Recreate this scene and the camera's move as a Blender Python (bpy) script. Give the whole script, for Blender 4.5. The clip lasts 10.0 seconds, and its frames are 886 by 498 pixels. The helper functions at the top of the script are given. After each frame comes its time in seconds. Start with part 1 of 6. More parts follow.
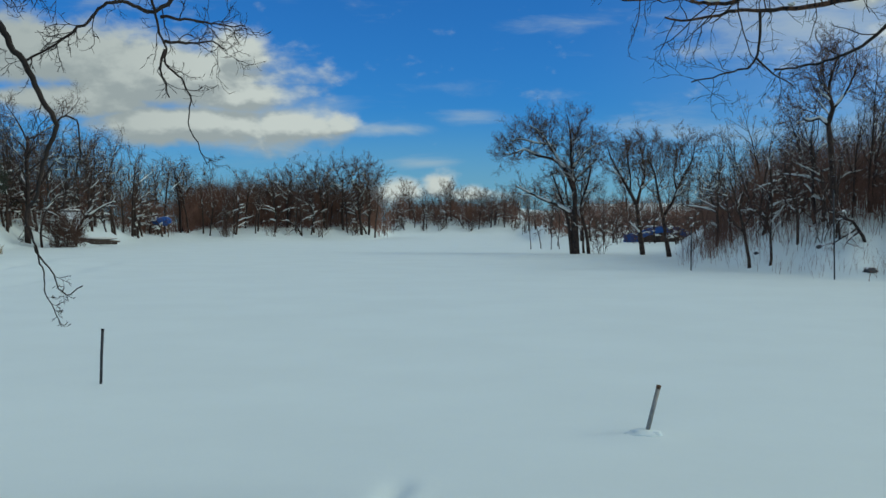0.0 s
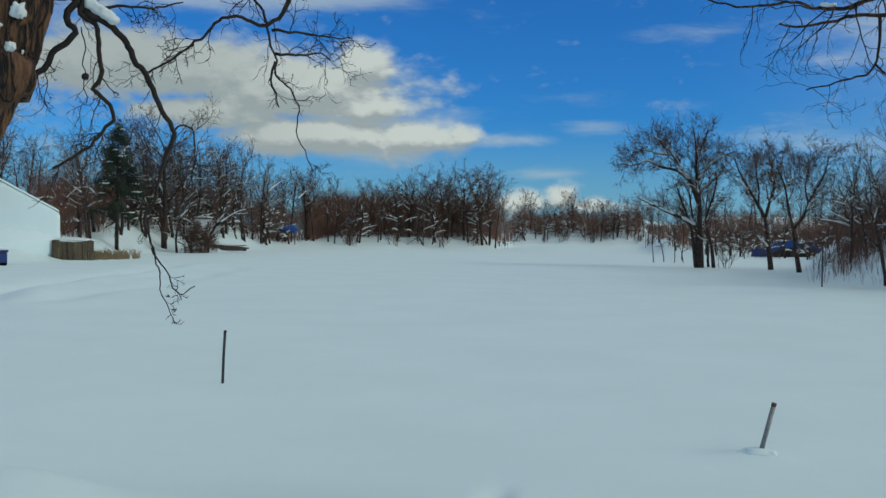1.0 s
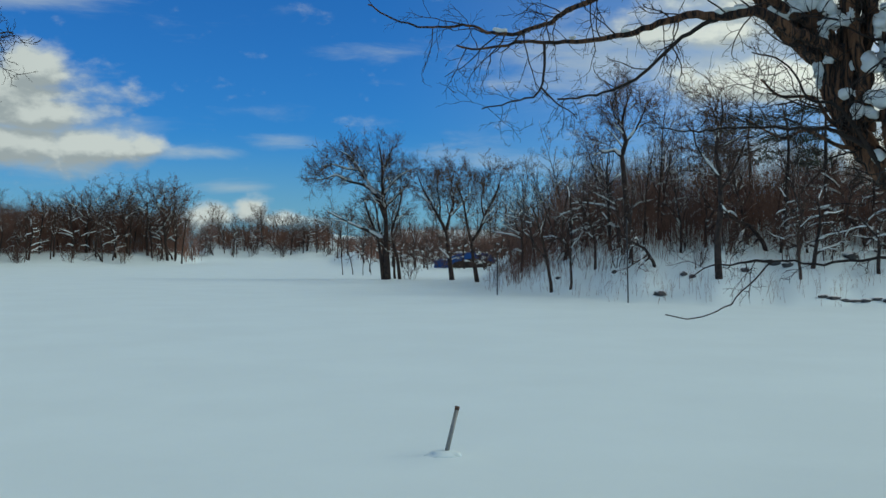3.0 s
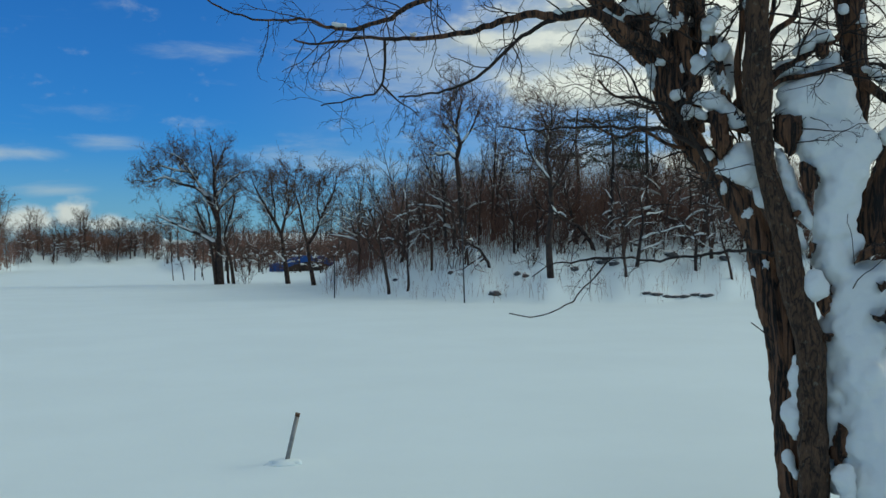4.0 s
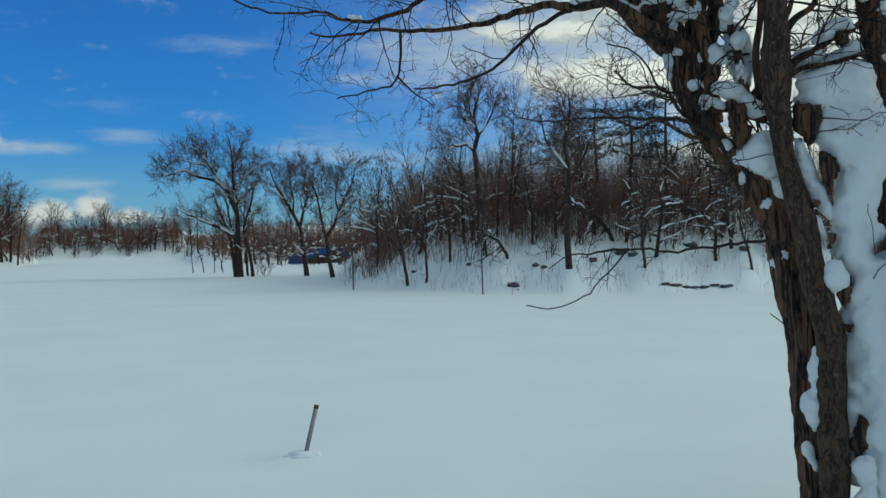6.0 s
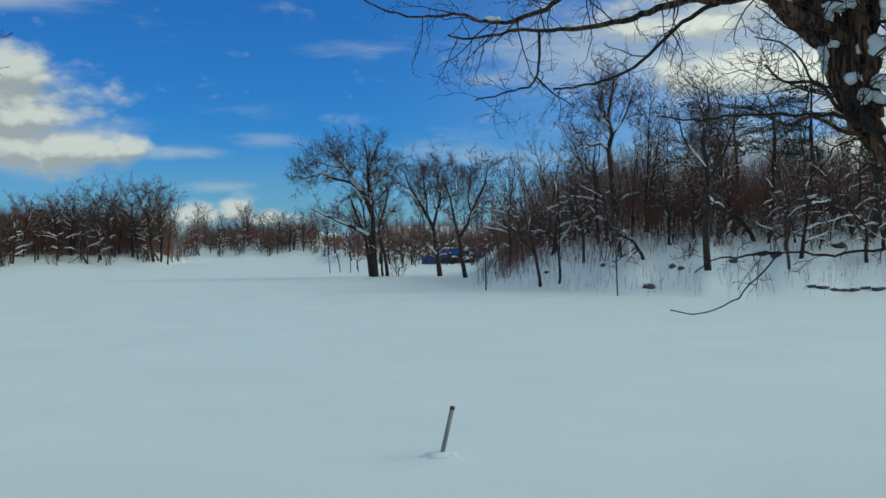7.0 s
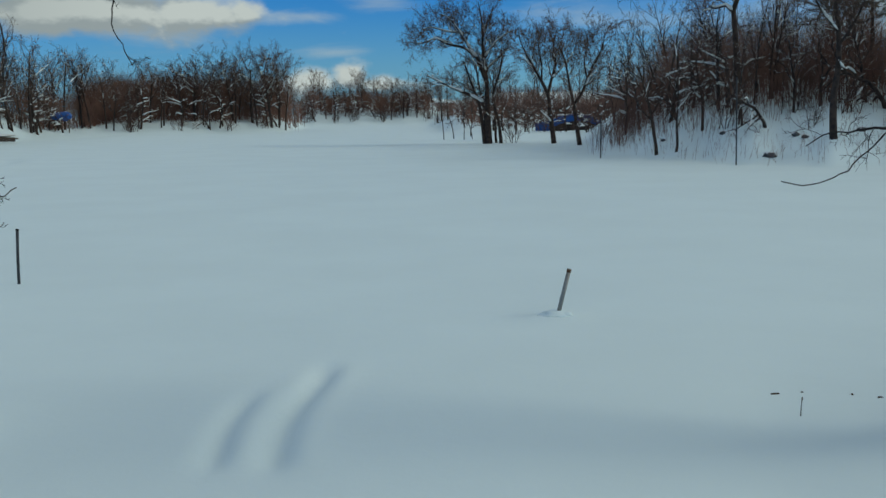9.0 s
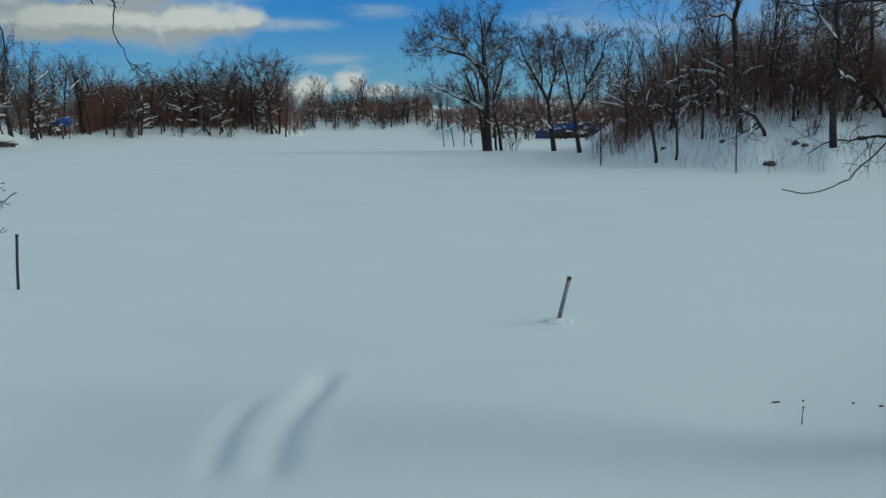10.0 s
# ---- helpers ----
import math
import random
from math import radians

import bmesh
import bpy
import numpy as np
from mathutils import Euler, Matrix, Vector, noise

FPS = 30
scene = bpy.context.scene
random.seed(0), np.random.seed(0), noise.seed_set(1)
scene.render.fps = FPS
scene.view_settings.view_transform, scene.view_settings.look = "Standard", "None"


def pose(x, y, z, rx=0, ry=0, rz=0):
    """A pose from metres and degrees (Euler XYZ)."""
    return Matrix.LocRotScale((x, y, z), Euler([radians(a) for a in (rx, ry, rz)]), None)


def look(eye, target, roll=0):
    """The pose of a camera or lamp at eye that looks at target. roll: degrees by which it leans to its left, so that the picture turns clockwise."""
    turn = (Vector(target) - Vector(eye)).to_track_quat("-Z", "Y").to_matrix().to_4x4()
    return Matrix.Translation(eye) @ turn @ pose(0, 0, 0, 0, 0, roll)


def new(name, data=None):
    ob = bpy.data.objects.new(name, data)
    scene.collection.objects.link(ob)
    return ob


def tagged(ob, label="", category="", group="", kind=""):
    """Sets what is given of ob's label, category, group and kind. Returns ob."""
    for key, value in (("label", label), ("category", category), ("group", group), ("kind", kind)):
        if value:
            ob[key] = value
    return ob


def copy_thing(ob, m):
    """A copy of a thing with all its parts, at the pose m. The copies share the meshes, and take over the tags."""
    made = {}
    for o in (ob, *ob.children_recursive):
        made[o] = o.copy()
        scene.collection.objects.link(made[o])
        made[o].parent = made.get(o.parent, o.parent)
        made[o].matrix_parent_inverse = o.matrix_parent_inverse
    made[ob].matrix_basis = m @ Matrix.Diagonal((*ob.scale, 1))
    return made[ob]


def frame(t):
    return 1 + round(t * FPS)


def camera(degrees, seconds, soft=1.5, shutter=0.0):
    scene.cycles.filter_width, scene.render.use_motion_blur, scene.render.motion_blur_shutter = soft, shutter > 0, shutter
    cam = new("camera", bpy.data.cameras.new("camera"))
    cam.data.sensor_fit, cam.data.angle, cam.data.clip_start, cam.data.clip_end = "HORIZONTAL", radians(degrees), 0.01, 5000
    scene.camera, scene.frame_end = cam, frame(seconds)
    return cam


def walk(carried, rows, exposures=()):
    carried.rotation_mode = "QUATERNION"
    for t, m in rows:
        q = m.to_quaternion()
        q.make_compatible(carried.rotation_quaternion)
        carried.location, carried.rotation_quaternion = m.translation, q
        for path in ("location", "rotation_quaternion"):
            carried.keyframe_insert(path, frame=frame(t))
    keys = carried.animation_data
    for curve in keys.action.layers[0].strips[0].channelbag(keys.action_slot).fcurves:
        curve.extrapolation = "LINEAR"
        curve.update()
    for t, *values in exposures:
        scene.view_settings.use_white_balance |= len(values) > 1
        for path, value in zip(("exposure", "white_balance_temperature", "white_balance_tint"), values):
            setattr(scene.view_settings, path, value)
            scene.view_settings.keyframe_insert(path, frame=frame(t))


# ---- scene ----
cam = camera(50.0, 10.0, soft=1.5)
EYE = 2.0
ROWS = [
    (0.0, 0.000, 0.000, 0.000, 0.00, -1.37, -0.09),
    (0.5, 0.083, -0.028, -0.006, 4.89, -0.98, -0.57),
    (1.0, 0.113, -0.046, -0.016, 7.30, -0.78, -0.86),
    (1.5, 0.058, -0.023, -0.009, 3.78, -0.89, -1.16),
    (2.0, 0.001, -0.052, -0.004, -1.13, -0.77, -0.58),
    (2.2, 0.015, -0.045, -0.008, -3.03, -0.60, -0.50),
    (3.3, 0.135, 0.030, -0.026, -14.10, 0.49, -0.10),
    (3.5, 0.135, 0.038, -0.028, -15.90, 0.56, -0.03),
    (4.0, 0.124, 0.164, -0.034, -21.08, 0.35, 0.54),
    (4.5, 0.125, 0.201, -0.021, -25.41, 0.53, 0.77),
    (5.0, 0.111, 0.185, -0.013, -28.38, -0.11, 0.93),
    (5.5, 0.123, 0.202, -0.011, -27.15, -0.50, 0.84),
    (6.0, 0.134, 0.164, -0.030, -19.97, -0.15, 0.84),
    (6.2, 0.130, 0.172, -0.028, -17.72, -0.08, 0.84),
    (7.3, 0.110, 0.240, -0.014, -11.05, -0.17, 0.82),
    (7.5, 0.107, 0.246, -0.011, -10.66, -0.48, 0.82),
    (8.0, 0.053, -0.023, 0.040, -8.48, -1.90, 0.65),
    (8.5, -0.015, -0.181, 0.012, -6.59, -6.08, 0.77),
    (9.0, -0.057, -0.280, 0.030, -5.27, -7.95, 0.71),
    (9.5, -0.054, -0.279, 0.030, -5.31, -7.95, -0.02),
    (10.0, -0.062, -0.268, 0.027, -5.27, -7.52, 0.50),
]
EXPOSURES = [(0.0, -0.33, 6680, -5), (2.2, -0.34, 6630, -5), (4.0, -0.27, 6680, -5), (6.0, -0.26, 6720, -5), (7.5, -0.30, 6650, -5), (8.0, -0.33, 6650, -5), (8.5, -0.45, 6650, -5), (10.0, -0.47, 6650, -5)]
walk(cam, [(t, pose(x, y, EYE + z, 90 + pitch, roll, yaw)) for t, x, y, z, yaw, pitch, roll in ROWS], EXPOSURES)

# ---------------------------------------------------------------- sky and sun
SUN_AZ, SUN_EL = 98.0, 32.0          # degrees clockwise from straight ahead, and above the horizon


class Nodes:
    """Short notation for node graphs."""

    def __init__(self, tree):
        self.t = tree

    def add(self, kind, **kw):
        n = self.t.nodes.new(kind)
        for k, v in kw.items():
            if k == "operation":
                n.operation = v
            elif k == "blend":
                n.data_type, n.blend_type = "RGBA", v
            elif k == "noise_type":
                n.noise_type = v
            else:
                n.inputs[k.replace("_", " ")].default_value = v
        return n

    def link(self, a, b):
        self.t.links.new(a, b)

    def math(self, op, a, b=None, c=None, clamp=False):
        n = self.t.nodes.new("ShaderNodeMath")
        n.operation, n.use_clamp = op, clamp
        for i, v in enumerate((a, b, c)):
            if v is None:
                continue
            if isinstance(v, (int, float)):
                n.inputs[i].default_value = v
            else:
                self.link(v, n.inputs[i])
        return n.outputs[0]

    def smooth(self, v, lo, hi, a=0.0, b=1.0):
        n = self.t.nodes.new("ShaderNodeMapRange")
        n.interpolation_type = "SMOOTHSTEP"
        self.link(v, n.inputs[0])
        for i, x in zip((1, 2, 3, 4), (lo, hi, a, b)):
            n.inputs[i].default_value = x
        return n.outputs[0]

    def mix(self, fac, a, b, blend="MIX"):
        n = self.t.nodes.new("ShaderNodeMix")
        n.data_type, n.blend_type = "RGBA", blend
        for i, v in ((0, fac), (6, a), (7, b)):
            if isinstance(v, (int, float)):
                n.inputs[i].default_value = v
            elif isinstance(v, tuple):
                n.inputs[i].default_value = (*v, 1) if len(v) == 3 else v
            else:
                self.link(v, n.inputs[i])
        return n.outputs[2]

    def noise(self, vec, scale, detail=4.0, rough=0.55, distort=0.0):
        n = self.t.nodes.new("ShaderNodeTexNoise")
        n.inputs["Scale"].default_value, n.inputs["Detail"].default_value = scale, detail
        n.inputs["Roughness"].default_value, n.inputs["Distortion"].default_value = rough, distort
        if vec is not None:
            self.link(vec, n.inputs["Vector"])
        return n.outputs["Fac"]


def make_world():
    world = bpy.data.worlds.new("sky")
    scene.world = world
    world.use_nodes = True
    world.node_tree.nodes.clear()
    g = Nodes(world.node_tree)
    sky = g.add("ShaderNodeTexSky")
    sky.sky_type, sky.sun_disc = "NISHITA", False
    sky.sun_elevation, sky.sun_rotation = radians(SUN_EL), radians(SUN_AZ)
    sky.air_density, sky.dust_density, sky.ozone_density = 1.0, 0.3, 3.0
    where = g.add("ShaderNodeTexCoord").outputs["Generated"]
    xyz = g.add("ShaderNodeSeparateXYZ")
    g.link(where, xyz.inputs[0])
    x, y, z = xyz.outputs
    az = g.math("MULTIPLY", g.math("ARCTAN2", x, y), 57.2958)
    el = g.math("MULTIPLY", g.math("ARCSINE", z), 57.2958)
    long = g.add("ShaderNodeCombineXYZ")
    g.link(g.math("MULTIPLY", az, 0.35), long.inputs[0])
    g.link(g.math("MULTIPLY", el, 1.6), long.inputs[1])
    streak = g.noise(long.outputs[0], 0.35, 6.0, 0.6, 0.4)

    def bank(list_, height=el):
        total = None
        for a, e, wa, we, amount in list_:
            u = g.math("DIVIDE", g.math("SUBTRACT", az, a), wa)
            v = g.math("DIVIDE", g.math("SUBTRACT", height, e), we)
            q = g.math("ADD", g.math("MULTIPLY", u, u), g.math("MULTIPLY", v, v))
            w = g.math("MULTIPLY", g.math("POWER", 2.718, g.math("MULTIPLY", q, -1.0)), amount)
            total = w if total is None else g.math("MAXIMUM", total, w)
        return total

    # heaped clouds: azimuth, elevation, half widths, amount
    heaps = [(-24, 9.4, 11, 1.9, 1.35), (-16, 8.7, 6.0, 2.0, 1.45), (-12.2, 10.0, 2.0, 1.4, 1.35), (-12.2, 7.6, 3.4, 1.1, 1.25), (-15.0, 5.85, 5.8, 1.15, 1.45), (-21, 7.0, 5.0, 1.2, 1.2),
             (-9.2, 5.9, 2.6, 1.1, 1.3), (-7.4, 5.8, 1.7, 0.9, 1.15), (-6.4, 5.9, 1.1, 0.8, 1.1), (-45, 10, 18, 5, 1.2), (-2.4, 2.1, 1.8, 0.8, 1.0), (-0.3, 2.4, 1.1, 0.8, 1.1), (1.6, 1.9, 2.2, 0.5, 0.8),
             (31, 9.6, 8.0, 1.3, 1.25), (27, 12.6, 6.0, 0.9, 0.8), (38, 5.2, 5.0, 2.2, 1.0), (50, 12, 13, 13.0, 1.9), (62, 9, 15, 8, 1.3), (34, 14.2, 9, 1.8, 1.2)]

    def thickness(height):
        flat = g.add("ShaderNodeCombineXYZ")
        g.link(az, flat.inputs[0])
        g.link(g.math("MULTIPLY", height, 1.7), flat.inputs[1])
        billow = g.noise(flat.outputs[0], 0.24, 6.0, 0.5, 0.2)
        curl = g.noise(flat.outputs[0], 0.8, 6.0, 0.55)
        lumps_ = g.math("ADD", g.math("MULTIPLY", g.math("SUBTRACT", billow, 0.5), 1.5), g.math("MULTIPLY", g.math("SUBTRACT", curl, 0.5), 0.75))
        return g.math("ADD", bank(heaps, height), lumps_), curl

    puffs, curl = thickness(el)
    above, _ = thickness(g.math("ADD", el, 0.7))
    heap_mask = g.smooth(puffs, 0.14, 0.86)
    veils = bank([(-3.6, 5.8, 3.4, 0.6, 0.9), (-11.5, 6.9, 6.5, 3.6, 0.9), (7.5, 11.8, 6.0, 0.9, 0.62), (2, 6.5, 3.5, 0.7, 0.75), (15.5, 10.4, 4.0, 1.2, 0.75), (-20, 14.5, 16, 2.2, 1.2), (22, 6.0, 16, 2.2, 0.7), (-1, 3.9, 3.2, 0.6, 0.8), (30, 12, 10, 4, 1.1), (21, 11.5, 12, 3.0, 0.9), (31, 5.0, 9, 1.8, 1.0), (2, 8.0, 16, 1.5, 0.4)])
    veil_mask = g.math("MULTIPLY", g.smooth(g.math("ADD", veils, g.math("MULTIPLY", g.math("SUBTRACT", streak, 0.5), 1.6)), 0.35, 1.1), 0.6)
    high = g.smooth(el, 15.5, 26.0)
    cover = g.math("MULTIPLY", g.math("MULTIPLY", g.smooth(streak, 0.30, 0.55), high), 0.85)
    sunward = g.smooth(az, 16.0, 40.0)
    shaded = g.math("MULTIPLY", g.smooth(az, -9.0, -26.0), 0.7)
    # the tops of the heaps catch the light, their bellies are grey
    tone = g.smooth(g.math("ADD", g.math("SUBTRACT", puffs, above), g.math("MULTIPLY", g.math("SUBTRACT", curl, 0.5), 0.5)), -0.30, 0.38)
    cloud = g.mix(tone, (0.41, 0.45, 0.51), (0.72, 0.745, 0.785))
    deep = g.mix(1.0, sky.outputs[0], (0.17, 0.58, 1.25), "MULTIPLY")
    blue = g.mix(1.0, deep, (SKY_GAIN, SKY_GAIN, SKY_GAIN), "MULTIPLY")
    cloud = g.mix(sunward, cloud, g.mix(1.0, cloud, (1.46, 1.41, 1.33), "MULTIPLY"))
    cloud = g.mix(shaded, cloud, (0.39, 0.435, 0.485))
    blue = g.mix(g.math("MULTIPLY", g.smooth(el, 7.5, 0.0), 0.6), blue, (0.30, 0.52, 0.70))
    blue = g.mix(g.math("MULTIPLY", g.smooth(az, 6.0, 38.0), 0.38), blue, (0.52, 0.62, 0.72))
    a = g.mix(g.math("MAXIMUM", veil_mask, cover), blue, (0.60, 0.66, 0.74))
    b = g.mix(heap_mask, a, cloud)
    back = g.add("ShaderNodeBackground", Strength=1.0)
    g.link(b, back.inputs[0])
    out = g.add("ShaderNodeOutputWorld")
    g.link(back.outputs[0], out.inputs[0])


SKY_GAIN = 0.114
make_world()
sun = new("sun", bpy.data.lights.new("sun", "SUN"))
sun.data.energy, sun.data.angle, sun.data.color = 1.25, radians(22.0), (1.0, 0.95, 0.86)
s_az, s_el = radians(SUN_AZ), radians(SUN_EL)
sun.matrix_world = look((math.sin(s_az) * math.cos(s_el) * 50, math.cos(s_az) * math.cos(s_el) * 50, math.sin(s_el) * 50), (0, 0, 0))


# ---------------------------------------------------------------- materials
def material(name, rough=0.8, metal=0.0):
    m = bpy.data.materials.new(name)
    m.use_nodes = True
    m.node_tree.nodes.clear()
    g = Nodes(m.node_tree)
    shader = g.add("ShaderNodeBsdfPrincipled", Roughness=rough, Metallic=metal)
    out = g.add("ShaderNodeOutputMaterial")
    g.link(shader.outputs[0], out.inputs[0])
    place = g.add("ShaderNodeTexCoord").outputs["Object"]
    return m, g, shader, place


def bumped(g, shader, height, strength, distance):
    b = g.add("ShaderNodeBump", Strength=strength, Distance=distance)
    g.link(height, b.inputs["Height"])
    g.link(b.outputs[0], shader.inputs["Normal"])


def two_scale(name, dark, light, coarse, fine, rough=0.85, bump=0.4, depth=0.01, metal=0.0, stretch=None):
    """Colour between dark and light by a coarse and a fine noise, with fine relief."""
    m, g, shader, place = material(name, rough, metal)
    if stretch:
        mp = g.add("ShaderNodeMapping", Scale=stretch)
        g.link(place, mp.inputs[0])
        place = mp.outputs[0]
    a, b = g.noise(place, coarse, 3.0), g.noise(place, fine, 5.0, 0.65)
    f = g.smooth(g.math("ADD", g.math("MULTIPLY", a, 0.5), g.math("MULTIPLY", b, 0.5)), 0.34, 0.66)
    g.link(g.mix(f, dark, light), shader.inputs["Base Color"])
    bumped(g, shader, b, bump, depth)
    return m


def snow_material(name, colour, bump_scale, depth):
    m, g, shader, place = material(name, 0.62)
    a, b, c = g.noise(place, 0.35, 4.0), g.noise(place, bump_scale, 6.0, 0.6), g.noise(place, 90.0, 2.0)
    tint = g.mix(g.smooth(a, 0.3, 0.7), tuple(v * 0.96 for v in colour), colour)
    g.link(g.mix(g.math("MULTIPLY", g.smooth(c, 0.55, 0.75), 0.25), tint, tuple(min(1.0, v * 1.05) for v in colour)), shader.inputs["Base Color"])
    shader.inputs["Specular IOR Level"].default_value = 0.25
    bumped(g, shader, g.math("ADD", b, g.math("MULTIPLY", c, 0.06)), 0.35, depth)
    return m


def bark_material(name, dark, light, across, along, lichen=0.0, crack=0.085):
    """Furrowed bark: long plates that run up the stem between cracks with their shade painted in dark, with pale worn
    patches.
    """
    m, g, shader, place = material(name, 0.9)
    mp = g.add("ShaderNodeMapping", Scale=(across, across, along))
    g.link(place, mp.inputs[0])
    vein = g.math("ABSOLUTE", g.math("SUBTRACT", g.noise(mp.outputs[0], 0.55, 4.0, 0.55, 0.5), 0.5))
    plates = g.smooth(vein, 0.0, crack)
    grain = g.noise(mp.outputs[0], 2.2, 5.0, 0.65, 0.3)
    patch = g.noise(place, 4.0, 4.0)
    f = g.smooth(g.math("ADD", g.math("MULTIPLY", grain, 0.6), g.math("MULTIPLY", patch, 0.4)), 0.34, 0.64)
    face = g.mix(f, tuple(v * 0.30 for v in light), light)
    # the shade down in the furrows is put into the colour
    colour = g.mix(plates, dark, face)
    if lichen:
        spot = g.smooth(g.noise(place, 26.0, 4.0, 0.6), 0.60, 0.70)
        colour = g.mix(g.math("MULTIPLY", spot, lichen), colour, (0.20, 0.185, 0.14))
    g.link(colour, shader.inputs["Base Color"])
    bumped(g, shader, g.math("ADD", g.math("MULTIPLY", plates, 0.7), g.math("MULTIPLY", grain, 0.5)), 1.0, 0.02)
    return m


def varied_bark(name, dark, light):
    """Bark of the far trees: each tree a little different in tone."""
    m, g, shader, place = material(name, 0.9)
    chance = g.add("ShaderNodeObjectInfo").outputs["Random"]
    n = g.noise(place, 5.0, 4.0)
    base = g.mix(g.smooth(n, 0.35, 0.65), dark, light)
    g.link(g.mix(1.0, base, g.mix(chance, (0.7, 0.68, 0.72), (1.30, 1.12, 1.0)), "MULTIPLY"), shader.inputs["Base Color"])
    bumped(g, shader, n, 0.5, 0.03)
    return m


SNOW = snow_material("snow_field", (0.765, 0.855, 0.845), 2.5, 0.02)
SNOW_CLUMP = snow_material("snow_clump", (0.755, 0.765, 0.735), 9.0, 0.014)
# near-black first colour: painted furrow shade, deeper than the relief gives
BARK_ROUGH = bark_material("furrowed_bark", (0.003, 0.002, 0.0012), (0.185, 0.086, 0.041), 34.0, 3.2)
BARK_SMOOTH = bark_material("smooth_bark", (0.026, 0.014, 0.007), (0.120, 0.064, 0.033), 44.0, 13.0, 0.45, 0.05)
TWIG = two_scale("twig_bark", (0.008, 0.005, 0.0035), (0.034, 0.020, 0.013), 3.0, 40.0)
BARK_FAR = varied_bark("far_bark", (0.016, 0.011, 0.009), (0.062, 0.042, 0.032))
TWIG_FAR = varied_bark("far_twigs", (0.055, 0.033, 0.025), (0.135, 0.083, 0.060))
SCRUB = two_scale("scrub_stems", (0.085, 0.040, 0.028), (0.240, 0.118, 0.078), 0.6, 6.0)
REED = two_scale("dry_reeds", (0.16, 0.11, 0.055), (0.36, 0.27, 0.15), 0.8, 9.0)
NEEDLES = two_scale("needles", (0.010, 0.018, 0.010), (0.035, 0.048, 0.024), 0.7, 8.0)
LEAF = two_scale("withered_leaves", (0.055, 0.026, 0.014), (0.13, 0.062, 0.032), 1.5, 20.0)
STONE = two_scale("dark_stone", (0.030, 0.030, 0.034), (0.110, 0.105, 0.100), 1.2, 14.0, bump=0.8, depth=0.03)
PIPE = two_scale("weathered_pipe", (0.16, 0.16, 0.15), (0.34, 0.33, 0.31), 4.0, 60.0, rough=0.55, metal=0.35)
RUST = two_scale("rusted_end", (0.05, 0.025, 0.014), (0.14, 0.07, 0.035), 20.0, 90.0)
DARK_POST = two_scale("dark_post", (0.014, 0.015, 0.018), (0.045, 0.046, 0.050), 5.0, 60.0, rough=0.6)
BLACK_POLE = two_scale("black_paint", (0.002, 0.002, 0.002), (0.006, 0.006, 0.006), 2.0, 30.0, rough=0.95)
BLACK_POLE.node_tree.nodes["Principled BSDF"].inputs["Specular IOR Level"].default_value = 0.1
STEEL = two_scale("steel_band", (0.40, 0.41, 0.42), (0.65, 0.66, 0.67), 10.0, 90.0, rough=0.35, metal=0.9)
BOX_GREY = two_scale("box_enamel", (0.17, 0.18, 0.15), (0.24, 0.25, 0.21), 3.0, 50.0, rough=0.5)
TARP = two_scale("blue_sheet", (0.010, 0.056, 0.23), (0.018, 0.105, 0.37), 0.9, 5.0, rough=0.7, bump=0.5, depth=0.05)
BLUE_PAINT = two_scale("blue_paint", (0.008, 0.022, 0.10), (0.016, 0.042, 0.17), 1.5, 12.0, rough=0.5)
TIMBER = two_scale("weathered_timber", (0.030, 0.021, 0.012), (0.150, 0.112, 0.066), 1.0, 10.0, stretch=(3.0, 3.0, 0.4))
WALL_DARK = two_scale("shed_boards", (0.030, 0.022, 0.018), (0.085, 0.062, 0.048), 0.8, 9.0)
PLASTER = two_scale("white_boards", (0.62, 0.64, 0.66), (0.80, 0.81, 0.82), 0.5, 7.0)
# woods of the far hills; the blue-grey of distance haze is in the colour
WOODS_FAR = two_scale("hazed_woods", (0.028, 0.036, 0.052), (0.085, 0.095, 0.120), 0.008, 0.06, bump=0.6, depth=3.0)
# ---------------------------------------------------------------- mesh helpers
def mesh_of(name, verts, faces, mat, smooth=True):
    me = bpy.data.meshes.new(name)
    me.from_pydata(verts, [], faces)
    me.materials.append(mat)
    if smooth:
        me.polygons.foreach_set("use_smooth", [True] * len(me.polygons))
    me.update()
    return me


def part(name, geo, mat, parent=None, label="", smooth=True):
    """One mesh object under a thing or a part; geo is a bmesh or a pair of vertices and faces."""
    if isinstance(geo, bmesh.types.BMesh):
        me = bpy.data.meshes.new(name)
        geo.to_mesh(me)
        geo.free()
        me.materials.append(mat)
        if smooth:
            me.polygons.foreach_set("use_smooth", [True] * len(me.polygons))
    else:
        me = mesh_of(name, geo[0], geo[1], mat, smooth)
    ob = new(name, me)
    if parent is not None:
        ob.parent = parent
    if label:
        ob["label"] = label
    return ob


def thing(name, label, category, group="", kind="", at=None):
    ob = new(name)
    ob.empty_display_size = 0.2
    if at is not None:
        ob.matrix_basis = at
    return tagged(ob, label, category, group, kind)


def joined(geos):
    verts, faces = [], []
    for v, f in geos:
        k = len(verts)
        verts.extend(v)
        faces.extend([tuple(i + k for i in q) for q in f])
    return verts, faces


